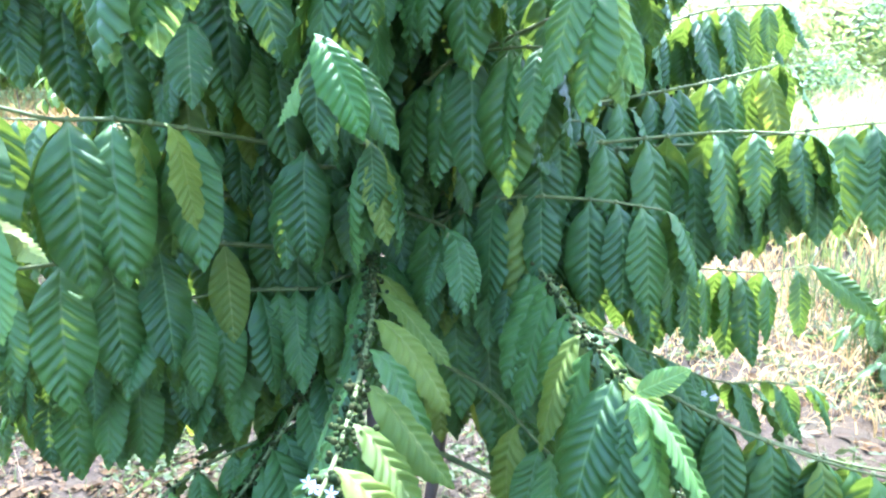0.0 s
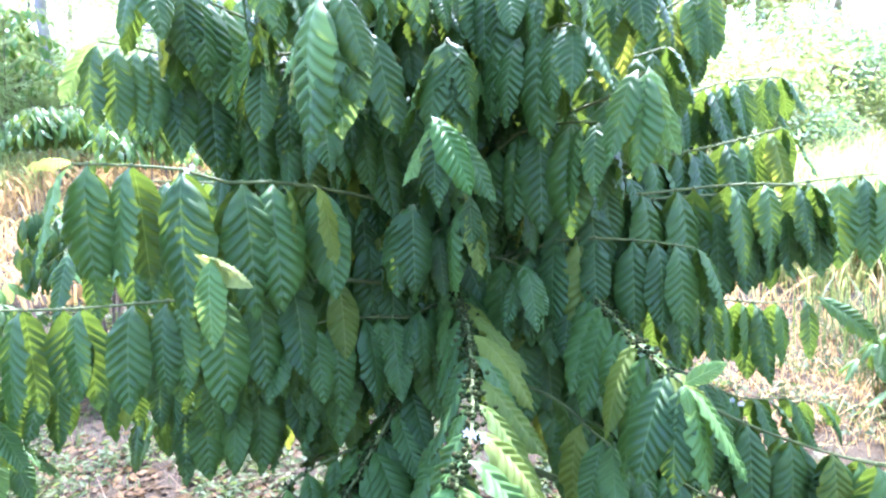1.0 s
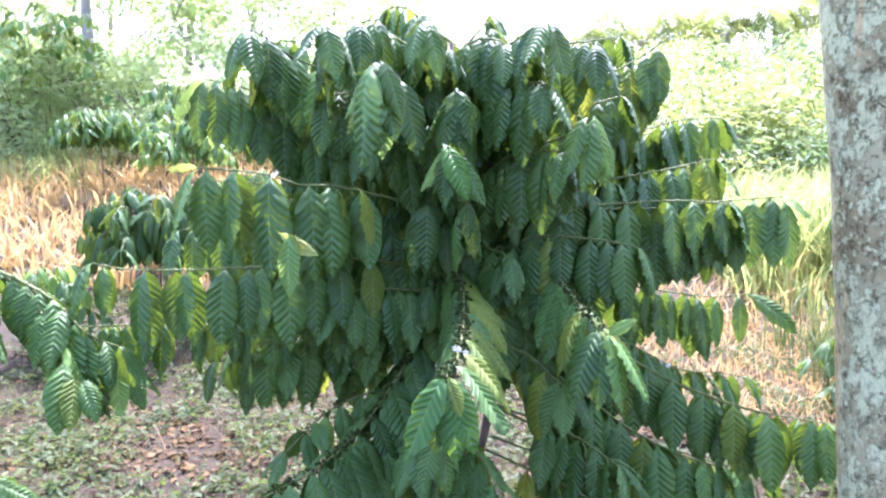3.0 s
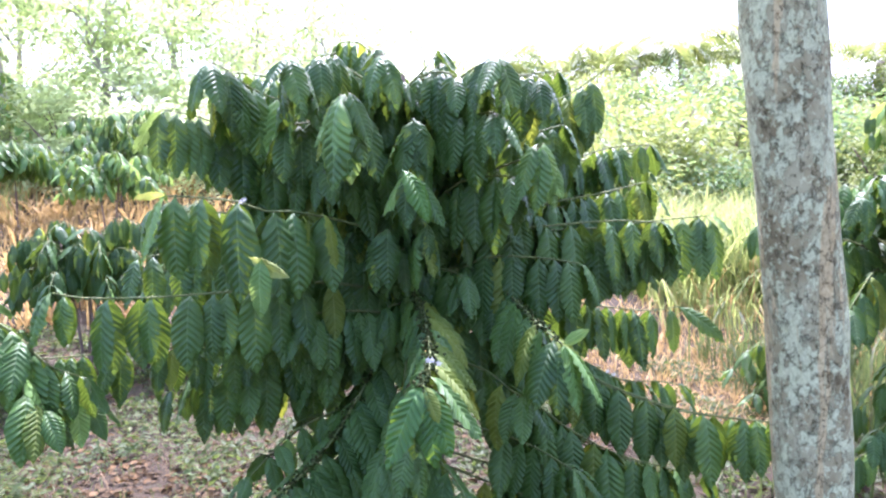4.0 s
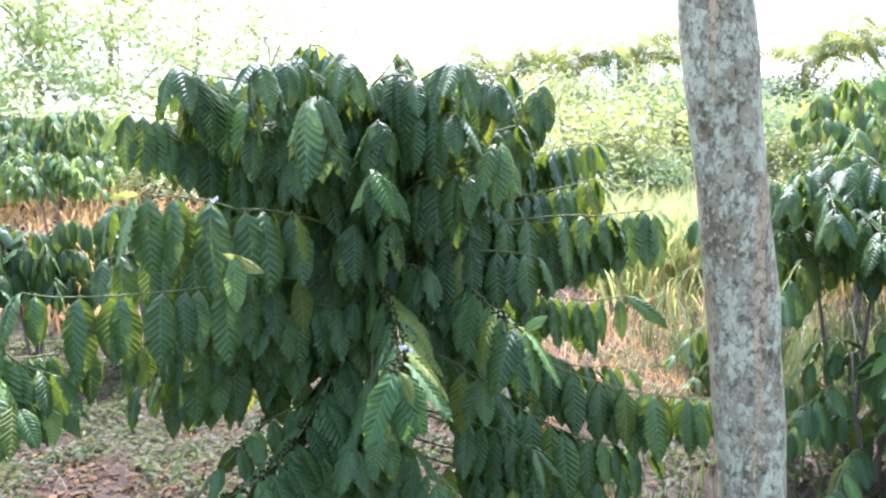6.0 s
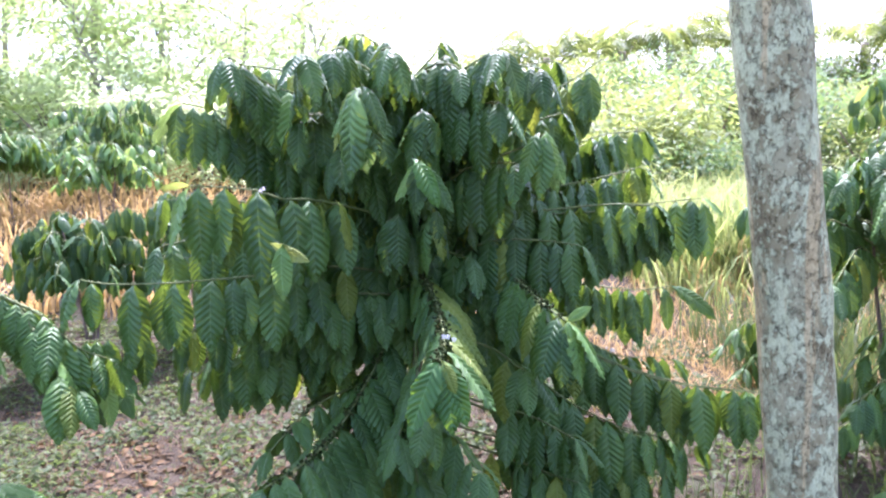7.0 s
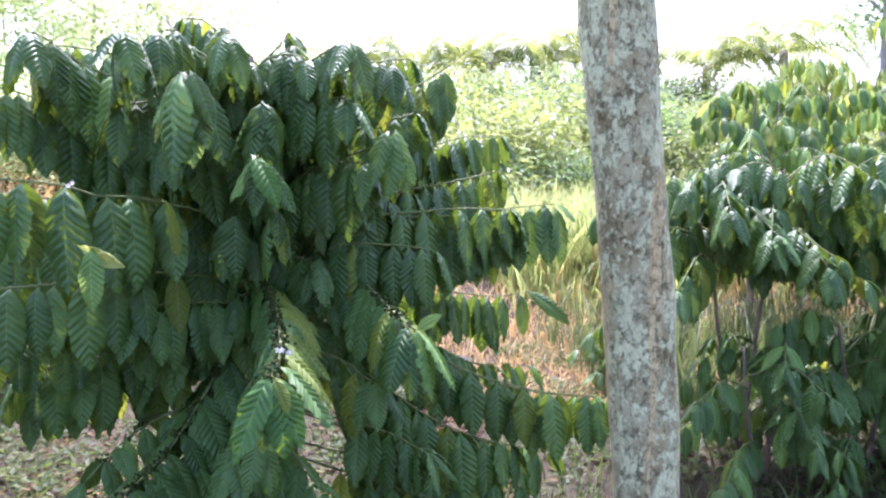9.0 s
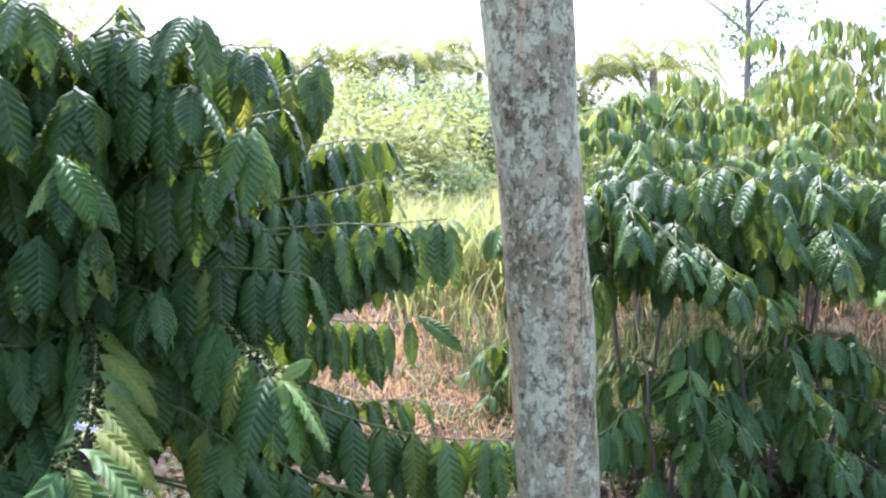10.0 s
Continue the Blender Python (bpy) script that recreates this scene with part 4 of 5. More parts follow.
branch(coffee, [(-0.22, 1.41, 1.68), (-0.38, 1.3, 1.775), (-0.392, 1.2, 1.796), (-0.423, 1.12, 1.771)], seed=71, start=0.3, length=0.225, spacing=0.048, droop=83, tidy=0.6, spread=7, lean=22, young=0.02)
branch(coffee, [(-0.2, 1.41, 1.7), (-0.288, 1.32, 1.786), (-0.249, 1.22, 1.793), (-0.227, 1.1, 1.763)], seed=72, start=0.3, length=0.225, spacing=0.048, droop=83, tidy=0.6, spread=7, lean=22, young=0.02)
branch(coffee, [(-0.17, 1.42, 1.66), (-0.139, 1.36, 1.743), (-0.061, 1.3, 1.746), (-0.015, 1.24, 1.716)], seed=73, start=0.3, length=0.225, spacing=0.048, droop=83, tidy=0.6, spread=7, lean=22, young=0.02)
branch(coffee, [(-0.14, 1.42, 1.62), (-0.024, 1.28, 1.708), (0.08, 1.12, 1.746), (0.1, 1.02, 1.73)], seed=74, start=0.3, length=0.225, spacing=0.048, droop=83, tidy=0.6, spread=7, lean=22, young=0.08)
branch(coffee, [(-0.12, 1.43, 1.58), (0.092, 1.36, 1.699), (0.191, 1.28, 1.722), (0.24, 1.22, 1.702)], seed=75, start=0.3, length=0.225, spacing=0.048, droop=83, tidy=0.6, spread=7, lean=22, young=0.02)
branch(coffee, [(-0.23, 1.44, 1.62), (-0.573, 1.5, 1.755), (-0.748, 1.55, 1.804), (-0.845, 1.6, 1.823)], seed=76, start=0.3, length=0.225, spacing=0.048, droop=83, tidy=0.6, spread=7, lean=22, young=0.02)
branch(coffee, [(-0.15, 1.46, 1.62), (0.0, 1.6, 1.758), (0.218, 1.66, 1.788), (0.354, 1.7, 1.805)], seed=77, start=0.3, length=0.225, spacing=0.048, droop=83, tidy=0.6, spread=7, lean=22, young=0.02)
branch(coffee, [(-0.2, 1.44, 1.76), (-0.322, 1.48, 1.861), (-0.366, 1.52, 1.899), (-0.432, 1.55, 1.906)], seed=78, start=0.3, length=0.225, spacing=0.048, droop=83, tidy=0.6, spread=7, lean=22, young=0.02)
# the upper rows, and across the middle
branch(coffee, [(-0.22, 1.41, 1.46), (-0.381, 1.26, 1.576), (-0.468, 1.18, 1.588), (-0.536, 1.12, 1.566)], seed=80, start=0.1, length=0.225, spacing=0.05, droop=84, tidy=0.6, spread=6)
branch(coffee, [(-0.16, 1.42, 1.48), (-0.046, 1.28, 1.58), (0.044, 1.16, 1.592), (0.092, 1.08, 1.587)], seed=81, start=0.1, length=0.225, spacing=0.05, droop=84, tidy=0.6, spread=6)
branch(coffee, [(-0.22, 1.41, 1.34), (-0.382, 1.24, 1.459), (-0.421, 1.14, 1.465)], seed=82, start=0.1, length=0.225, spacing=0.05, droop=84, tidy=0.6, spread=6)
branch(coffee, [(-0.14, 1.42, 1.3), (-0.012, 1.28, 1.392), (0.097, 1.2, 1.406), (0.145, 1.12, 1.399)], seed=83, start=0.1, length=0.225, spacing=0.05, droop=84, tidy=0.6, spread=6)
branch(coffee, [(-0.14, 1.44, 1.2), (-0.052, 1.42, 1.297), (0.087, 1.4, 1.29), (0.226, 1.4, 1.279)], seed=84, start=0.1, length=0.225, spacing=0.05, droop=84, tidy=0.6, spread=6)
branch(coffee, [(-0.22, 1.44, 1.2), (-0.293, 1.42, 1.302), (-0.408, 1.38, 1.301), (-0.481, 1.34, 1.288)], seed=85, start=0.1, length=0.225, spacing=0.05, droop=84, tidy=0.6, spread=6)
branch(coffee, [(-0.22, 1.44, 1.1), (-0.316, 1.4, 1.143), (-0.427, 1.34, 1.16), (-0.513, 1.28, 1.157)], seed=86, start=0.1, length=0.225, spacing=0.05, droop=84, tidy=0.6, spread=6)
branch(coffee, [(-0.16, 1.46, 1.44), (-0.09, 1.5, 1.481), (0.12, 1.55, 1.531), (0.273, 1.6, 1.542)], seed=87, start=0.1, length=0.225, spacing=0.05, droop=84, tidy=0.6, spread=6, meshes=MID)
branch(coffee, [(-0.22, 1.46, 1.44), (-0.337, 1.5, 1.487), (-0.504, 1.52, 1.512), (-0.678, 1.55, 1.493)], seed=88, start=0.1, length=0.225, spacing=0.05, droop=84, tidy=0.6, spread=6, meshes=MID)
branch(coffee, [(-0.2, 1.46, 1.32), (-0.217, 1.5, 1.341), (-0.03, 1.52, 1.367), (0.096, 1.55, 1.359)], seed=89, start=0.1, length=0.225, spacing=0.05, droop=84, tidy=0.6, spread=6, meshes=MID)
branch(coffee, [(-0.21, 1.46, 1.0), (-0.248, 1.5, 1.008), (-0.391, 1.48, 1.024), (-0.512, 1.46, 1.015)], seed=110, start=0.1, length=0.225, spacing=0.05, droop=84, tidy=0.6, spread=6, meshes=MID)
branch(coffee, [(-0.12, 1.46, 1.0), (0.046, 1.45, 1.141), (0.166, 1.42, 1.126)], seed=111, start=0.1, length=0.225, spacing=0.05, droop=84, tidy=0.6, spread=6)
branch(coffee, [(-0.23, 1.42, 1.5), (-0.477, 1.38, 1.571), (-0.641, 1.34, 1.618), (-0.725, 1.3, 1.638)], seed=112, start=0.1, length=0.225, spacing=0.05, droop=84, tidy=0.6, spread=6)
branch(coffee, [(-0.23, 1.42, 1.3), (-0.405, 1.38, 1.404), (-0.557, 1.36, 1.422), (-0.709, 1.34, 1.409)], seed=113, start=0.1, length=0.225, spacing=0.05, droop=84, tidy=0.6, spread=6)
branch(coffee, [(-0.12, 1.44, 1.42), (0.031, 1.4, 1.493), (0.19, 1.4, 1.538), (0.332, 1.42, 1.576)], seed=114, start=0.1, length=0.225, spacing=0.05, droop=84, tidy=0.6, spread=6)
branch(coffee, [(-0.1, 1.44, 1.06), (0.062, 1.34, 1.139), (0.235, 1.32, 1.137), (0.371, 1.32, 1.114)], seed=115, start=0.1, length=0.225, spacing=0.05, droop=84, tidy=0.6, spread=6)
branch(coffee, [(-0.22, 1.42, 0.94), (-0.331, 1.3, 0.976), (-0.452, 1.22, 0.991), (-0.531, 1.15, 0.985)], seed=116, start=0.1, length=0.225, spacing=0.05, droop=84, tidy=0.6, spread=6)
branch(coffee, [(-0.12, 1.44, 0.92), (0.02, 1.42, 0.909), (0.185, 1.45, 0.859), (0.313, 1.48, 0.818)], seed=117, start=0.1, length=0.225, spacing=0.05, droop=84, tidy=0.6, spread=6)
# the crown's young top
for k in range(9):
    a = radians(137.5 * k)
    d = Vector((math.cos(a), math.sin(a), 0))
    c = Vector((-0.20, 1.43, 1.55 + 0.020 * k))
    branch(coffee, [c, c + d * 0.10 + UP * 0.10, c + d * (0.22 - 0.012 * k) + UP * (0.11 + 0.004 * k)], seed=170 + k, start=0.3, length=0.14, droop=74, spread=12, spacing=0.045, tidy=0.9)
# round the stems, inside and behind
for k in range(14):
    a = radians(160 + 220 * ((k * 5) % 14 + 0.5) / 14)
    c = Vector((-0.19, 1.44, 0.90 + 0.062 * k))
    d = Vector((math.cos(a), math.sin(a), 0))
    branch(coffee, [c, c + d * 0.09 + UP * 0.03, c + d * 0.18 + UP * 0.03], seed=90 + k, start=0.2, length=0.20, droop=84, spacing=0.045, meshes=MID, tidy=0.7)
for k in range(24):
    a = radians(-5 + 190 * (((k * 0.618) % 1.0)) + rng.uniform(-8, 8))
    z0 = 0.72 + 1.0 * k / 24
    reach = rng.uniform(0.38, 0.62) * (1 - 0.3 * max(0, z0 - 1.3))
    c = Vector((-0.19, 1.46, z0))
    d = Vector((math.cos(a), math.sin(a), 0))
    branch(coffee, [c, c + d * reach * 0.5 + UP * 0.07, c + d * reach + UP * 0.04], seed=140 + k, start=0.15, length=0.225, droop=83, meshes=MID, spacing=0.075, tidy=0.7)


# ---- the shade tree ----
def shade_tree():
    t = thing("shade_tree", on_ground(0.852, 0.72, -0.03), "slim shade tree with grey lichen-spotted flaking bark", "tree")
    o = t.location
    axis = smooth_path([(0.852, 0.72, -0.05), (0.840, 0.72, 0.5), (0.823, 0.715, 0.95), (0.787, 0.705, 1.3), (0.748, 0.70, 1.75), (0.70, 0.70, 2.6), (0.66, 0.70, 3.6)], 0.025)
    v, f = tube([p - o for p in axis], lambda s: 0.086 + 0.006 * min(1, s * 2) + 0.003 * math.sin(s * 31) + 0.05 * max(0, 0.06 - s) / 0.06, 40, 0.10, 2)
    part("trunk", mesh_of("trunk", v, f, BARK), t, "grey bark with pale lichen plates, tan flaked strips and dark cracks")
    # limbs and crown out of view, added overhead to shade the ground
    spots = []
    r = random.Random(12)
    for k in range(6):
        a = 2 * math.pi * k / 6 + r.uniform(-0.3, 0.3)
        p0 = Vector((0.66, 0.70, 3.35 + 0.04 * k))
        p1 = p0 + Vector((math.cos(a) * 0.9, math.sin(a) * 0.9, 1.0))
        p2 = p0 + Vector((math.cos(a) * 2.3, math.sin(a) * 2.3, 1.3 + r.uniform(-0.3, 0.4)))
        limb = smooth_path([p0, p1, p2], 0.12)
        v, f = tube([p - o for p in limb], lambda s: 0.05 * (1 - 0.8 * s), 8, 0.1, k)
        part("limb", mesh_of("limb", v, f, GREY_BARK), t)
        for _ in range(420):
            c = limb[r.randrange(len(limb) // 2, len(limb))] - o + Vector((r.gauss(0, 0.42), r.gauss(0, 0.42), r.gauss(0.15, 0.25)))
            spots.append((c, (r.gauss(0, 1), r.gauss(0, 1), r.gauss(-0.4, 0.5)), (r.gauss(0, 0.4), r.gauss(0, 0.4), 1), r.uniform(0.12, 0.2), 0.045))
    leaf_cloud("crown", FAR_LEAF, spots, t)


shade_tree()


# ---- coffee trees round about ----
def coffee_shrub(base, height, reach, arms, label, stems=2, low=0.35, length=0.22, droop=68, seed=0, meshes=MID, spacing=0.085, material=None, group="", arc=(0, 360), name="coffee_tree", young=0.03, pale=0.0, lime=0.035, skip=None, berries=0.0, near=True):
    """A coffee tree whose leaves are parts of its branches."""
    r = random.Random(seed)
    t = thing(name, base, label, "coffee tree", group)
    if not near:
        BAGS[t.name] = []
    tops = []
    for k in range(stems):
        a = 2 * math.pi * k / stems + r.uniform(-0.4, 0.4)
        lean = 0.0 if stems == 1 else reach * 0.25
        top = base + Vector((math.cos(a) * lean, math.sin(a) * lean, height * r.uniform(0.92, 1.0)))
        stem(t, [base - UP * 0.03, base.lerp(top, 0.5) + Vector((r.uniform(-0.03, 0.03), r.uniform(-0.03, 0.03), 0)), top], 0.012, 0.005, sides=7)
        tops.append(top)
    for k in range(arms):
        a = radians(arc[0] + (arc[1] - arc[0]) * ((k * 0.618) % 1.0))
        s = low + (1 - low) * (k + 0.5) / arms
        if skip and skip[0] < s < skip[1]:
            continue
        c = base.lerp(tops[k % stems], s)
        l = reach * r.uniform(0.75, 1.1) * (1.0 - 0.45 * max(0, s - 0.6) / 0.4)
        d = Vector((math.cos(a), math.sin(a), 0))
        rise = 0.30 * s
        branch(t, [c, c + d * l * 0.5 + UP * l * rise, c + d * l + UP * l * (rise - 0.22)], seed=seed * 50 + k, start=0.25, length=length, droop=droop, spread=14,
               meshes=meshes, spacing=spacing, young=young, pale=pale, lime=lime, berries=berries, r=0.0045)
    if not near:
        flush_bag(t)
    return t


# the one beyond the shade tree: a spreading top on bare stems, low growth below
coffee_shrub(on_ground(1.93, 2.02), 1.40, 0.72, 40, "coffee tree with a spreading top of dark drooping leaves", 2, 0.66, 0.205, 78, seed=3, meshes=MID, spacing=0.058, berries=0.15)
coffee_shrub(on_ground(2.85, 2.10), 1.42, 0.80, 40, "coffee tree with glossy drooping leaves on bare stems", 3, 0.66, 0.205, 78, seed=4, meshes=MID, spacing=0.060)
coffee_shrub(on_ground(1.85, 1.72), 0.62, 0.45, 16, "low coffee bush with broad quilted leaves near the ground", 2, 0.25, 0.165, 76, seed=5, meshes=FINE, spacing=0.05, name="coffee_bush", young=0.1)
coffee_shrub(on_ground(2.35, 1.72), 0.70, 0.50, 18, "low coffee bush with broad quilted leaves near the ground", 2, 0.2, 0.165, 76, seed=6, meshes=FINE, spacing=0.05, name="coffee_bush", young=0.1)
coffee_shrub(on_ground(2.80, 1.85), 0.66, 0.48, 16, "low coffee bush with broad quilted leaves near the ground", 2, 0.2, 0.165, 76, seed=17, meshes=FINE, spacing=0.05, name="coffee_bush", young=0.05)
coffee_shrub(on_ground(1.85, 3.25), 0.44, 0.34, 12, "young coffee plant with a few glossy leaves", 1, 0.35, 0.19, 68, seed=7, name="coffee_seedling", young=0.1)
# beyond, in the sun: sunlight painted in by giving half the leaves the light tone
for x, y, h, s in ((3.3, 4.1, 1.95, 9), (4.2, 4.7, 2.05, 10), (5.2, 4.2, 1.7, 15), (4.1, 3.3, 1.25, 16)):
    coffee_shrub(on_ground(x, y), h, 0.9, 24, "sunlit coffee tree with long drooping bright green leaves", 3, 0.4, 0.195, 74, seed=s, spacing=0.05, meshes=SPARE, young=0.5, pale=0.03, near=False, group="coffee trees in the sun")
# yellowing leaves; their light and lime shares also paint in sun from behind
for x, y, h, s in ((6.3, 5.6, 2.75, 31), (7.5, 6.2, 3.2, 32), (5.7, 6.6, 2.5, 33), (8.6, 5.4, 2.6, 34)):
    coffee_shrub(on_ground(x, y), h, 1.15, 40, "tall coffee tree with hanging yellow-green leaves", 3, 0.35, 0.26, 80, seed=s, meshes=NARROW, spacing=0.045, young=0.40, pale=0.22, lime=0.33, near=False, group="tall coffee trees")
# left: behind the middle tree
coffee_shrub(on_ground(-2.75, 3.9), 1.10, 0.58, 44, "bushy coffee tree with glossy dark leaves on bare stems", 3, 0.62, 0.20, 78, seed=20, meshes=SPARE, young=0.04, spacing=0.055, near=False, group="coffee trees by the straw")
coffee_shrub(on_ground(-2.15, 4.4), 1.2, 0.50, 34, "bushy coffee tree with glossy dark leaves on bare stems", 2, 0.55, 0.20, 78, seed=21, meshes=SPARE, young=0.04, spacing=0.06, near=False, group="coffee trees by the straw")
coffee_shrub(on_ground(-3.35, 3.55), 0.62, 0.38, 12, "small coffee plant with bright young leaves", 1, 0.5, 0.18, 60, seed=25, young=0.5, spacing=0.07, name="coffee_seedling")
# sun glints painted in: half the leaves take the young leaf's light tone
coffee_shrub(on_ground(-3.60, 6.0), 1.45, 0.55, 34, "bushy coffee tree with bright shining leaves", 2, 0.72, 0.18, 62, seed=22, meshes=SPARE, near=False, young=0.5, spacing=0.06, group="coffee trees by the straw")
coffee_shrub(on_ground(-5.85, 8.0), 1.16, 0.82, 60, "small umbrella-shaped coffee tree on a bare stem", 1, 0.76, 0.25, 76, seed=23, near=False, meshes=PLAIN, spacing=0.05)
# sunlight painted in: a third of the leaves take the light tone
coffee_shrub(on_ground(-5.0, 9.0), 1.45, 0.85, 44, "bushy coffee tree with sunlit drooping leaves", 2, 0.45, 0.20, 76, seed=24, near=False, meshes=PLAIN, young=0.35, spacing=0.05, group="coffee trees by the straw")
# glare painted in: nearly all its leaves take the light and pale tones
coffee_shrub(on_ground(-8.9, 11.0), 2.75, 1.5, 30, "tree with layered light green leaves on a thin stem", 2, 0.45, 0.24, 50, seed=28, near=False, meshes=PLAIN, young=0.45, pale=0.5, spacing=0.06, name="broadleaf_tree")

# the neighbour to the left, whose branches reach into the picture
left = thing("coffee_tree", on_ground(-2.25, 0.75), "coffee tree with a thick branch and matt drooping leaves", "coffee tree")
stem(left, [(-2.25, 0.75, -0.02), (-2.22, 0.75, 0.6), (-2.20, 0.76, 1.25), (-2.22, 0.75, 1.7)], 0.024, 0.008)
branch(left, [(-2.2, 0.76, 1.28), (-1.776, 0.8, 1.241), (-1.669, 0.8, 1.204), (-1.508, 0.82, 1.138), (-1.353, 0.85, 1.076), (-1.256, 0.88, 0.981)], seed=101, start=0.2, length=0.20, droop=78, r=0.010, pale=0.03, spacing=0.045, tidy=0.7)
branch(left, [(-1.353, 0.85, 1.076), (-1.252, 0.86, 1.016), (-1.167, 0.88, 0.915), (-1.099, 0.92, 0.87)], seed=102, start=0.1, length=0.19, droop=78, spacing=0.042, young=0.12, tidy=0.8)
branch(left, [(-1.311, 0.85, 1.044), (-1.235, 0.82, 0.947), (-1.183, 0.8, 0.858), (-1.134, 0.8, 0.807)], seed=107, start=0.25, length=0.18, droop=72, spacing=0.045, young=0.25, tidy=0.9)
branch(left, [(-1.395, 0.86, 1.088), (-1.35, 0.92, 0.98), (-1.251, 0.96, 0.863), (-1.126, 1.0, 0.778)], seed=108, start=0.2, length=0.18, droop=78, spacing=0.045, young=0.12, tidy=0.8)
branch(left, [(-1.516, 0.83, 1.137), (-1.425, 0.75, 1.112), (-1.345, 0.7, 1.054), (-1.312, 0.68, 0.993)], seed=109, start=0.2, length=0.18, droop=76, spacing=0.045, tidy=0.9)
branch(left, [(-2.2, 0.75, 0.95), (-1.926, 0.75, 1.023), (-1.661, 0.72, 1.015), (-1.525, 0.72, 0.964), (-1.456, 0.74, 0.917)], seed=103, start=0.4, length=0.19, droop=74, spacing=0.045)
branch(left, [(-2.21, 0.75, 1.45), (-1.72, 0.62, 1.504), (-1.54, 0.6, 1.472), (-1.44, 0.6, 1.416)], seed=104, start=0.4, length=0.17, droop=60, spacing=0.05)
branch(left, [(-2.22, 0.76, 1.2), (-2.5, 1.1, 1.3), (-2.7, 1.3, 1.25)], seed=105, start=0.3, length=0.22, droop=78, meshes=MID)
branch(left, [(-2.22, 0.74, 1.1), (-2.3, 0.3, 1.2), (-2.35, 0.0, 1.15)], seed=106, start=0.3, length=0.22, droop=78, meshes=MID)
coffee_shrub(on_ground(-1.26, 0.26), 0.78, 0.34, 16, "low young coffee plant with pale broad leaves", 1, 0.5, 0.185, 46, seed=27, meshes=FINE, name="coffee_seedling", young=0.35)


# ---- trees and shrubs farther off ----
def leafy_spots(r, c, spread, n, length, hang=-0.3):
    out = []
    for _ in range(n):
        o = Vector((r.gauss(0, 1), r.gauss(0, 1), r.gauss(0, 0.7)))
        if o.length > 1.9:
            o *= 1.9 / o.length
        p = Vector(c) + o * spread
        out.append((p, (o.x + r.gauss(0, 0.7), o.y + r.gauss(0, 0.7), r.gauss(hang, 0.5)), (o.x * 0.4 + r.gauss(0, 0.3), o.y * 0.4 + r.gauss(0, 0.3), 0.9), length * r.uniform(0.7, 1.25), length * r.uniform(0.16, 0.24)))
    return out


def far_tree(base, height, crown, seed, label, bark=GREY_BARK, leaf=None, clumps=45, per=150, leaf_len=0.12, r0=0.10, bare=0.35, group="trees behind the plantation", lean=0.0, name="tree"):
    """A tapered trunk with limbs and a crown of leaf clumps with gaps."""
    r = random.Random(seed)
    t = thing(name, base, label, "tree", group)
    top = Vector((lean * height, 0, height))
    trunk = smooth_path([Vector((0, 0, -0.1)), top * 0.35 + Vector((r.uniform(-0.3, 0.3), 0, 0)), top * 0.7 + Vector((r.uniform(-0.45, 0.45), 0, 0)), top], 0.25)
    v, f = tube(trunk, lambda s: r0 * (1 - 0.8 * s), 10, 0.15, seed)
    part("trunk", mesh_of("trunk", v, f, bark), t)
    spots = []
    arms = 9
    for k in range(arms):
        s = bare + (1 - bare) * (k + 0.5) / arms
        p0 = trunk[min(len(trunk) - 1, int(s * (len(trunk) - 1)))]
        a = k * 2.4 + r.uniform(-0.4, 0.4)
        l = crown * r.uniform(0.7, 1.1) * (1.15 - 0.6 * s)
        p2 = p0 + Vector((math.cos(a) * l, math.sin(a) * l, l * r.uniform(0.3, 0.8)))
        limb = smooth_path([p0, p0.lerp(p2, 0.5) + UP * l * 0.12, p2], 0.25)
        v, f = tube(limb, lambda q: r0 * 0.38 * (1 - 0.85 * q), 6)
        part("limb", mesh_of("limb", v, f, bark), t)
        for c in range(max(1, clumps // arms)):
            q = limb[r.randrange(len(limb) // 3, len(limb))] + Vector((r.gauss(0, 0.2), r.gauss(0, 0.2), r.gauss(0, 0.15))) * crown
            spots += leafy_spots(r, q, crown * r.uniform(0.09, 0.17), per, leaf_len)
    leaf_cloud("crown", leaf or FAR_LEAF, spots, t, simple=True)
    return t


far_tree(on_ground(-8.35, 12.0), 7.5, 1.6, 1, "tall pale-barked tree with thin light green crown", lean=-0.03, r0=0.13, bare=0.55, leaf=SUNNY_LEAF, per=45)
# haze is painted into the crowns at the field's edge by their paled leaf
far_tree(on_ground(-7.6, 13.5), 6.5, 2.4, 2, "slender forked tree with airy light green leaves", leaf=HAZY_LEAF, per=105, bare=0.2, leaf_len=0.15)
far_tree(on_ground(-6.2, 14.5), 6.0, 2.6, 3, "slender forked tree with airy light green leaves", leaf=HAZY_LEAF, per=105, bare=0.2, leaf_len=0.15)
far_tree(on_ground(-10.5, 15.5), 6.5, 2.6, 5, "leafy green tree at the edge of the field", per=105, bare=0.25, leaf=HAZY_LEAF, leaf_len=0.15)
far_tree(on_ground(-4.0, 17.0), 6.0, 2.6, 6, "leafy green tree at the edge of the field", per=105, bare=0.25, leaf=HAZY_LEAF, leaf_len=0.15)
far_tree(on_ground(-13.5, 14.0), 6.0, 2.6, 7, "leafy green tree at the edge of the field", per=105, bare=0.2, leaf=HAZY_LEAF, leaf_len=0.15)
far_tree(on_ground(-1.5, 19.0), 4.8, 2.4, 8, "leafy green tree at the edge of the field", per=105, bare=0.2, leaf=HAZY_LEAF, leaf_len=0.15)
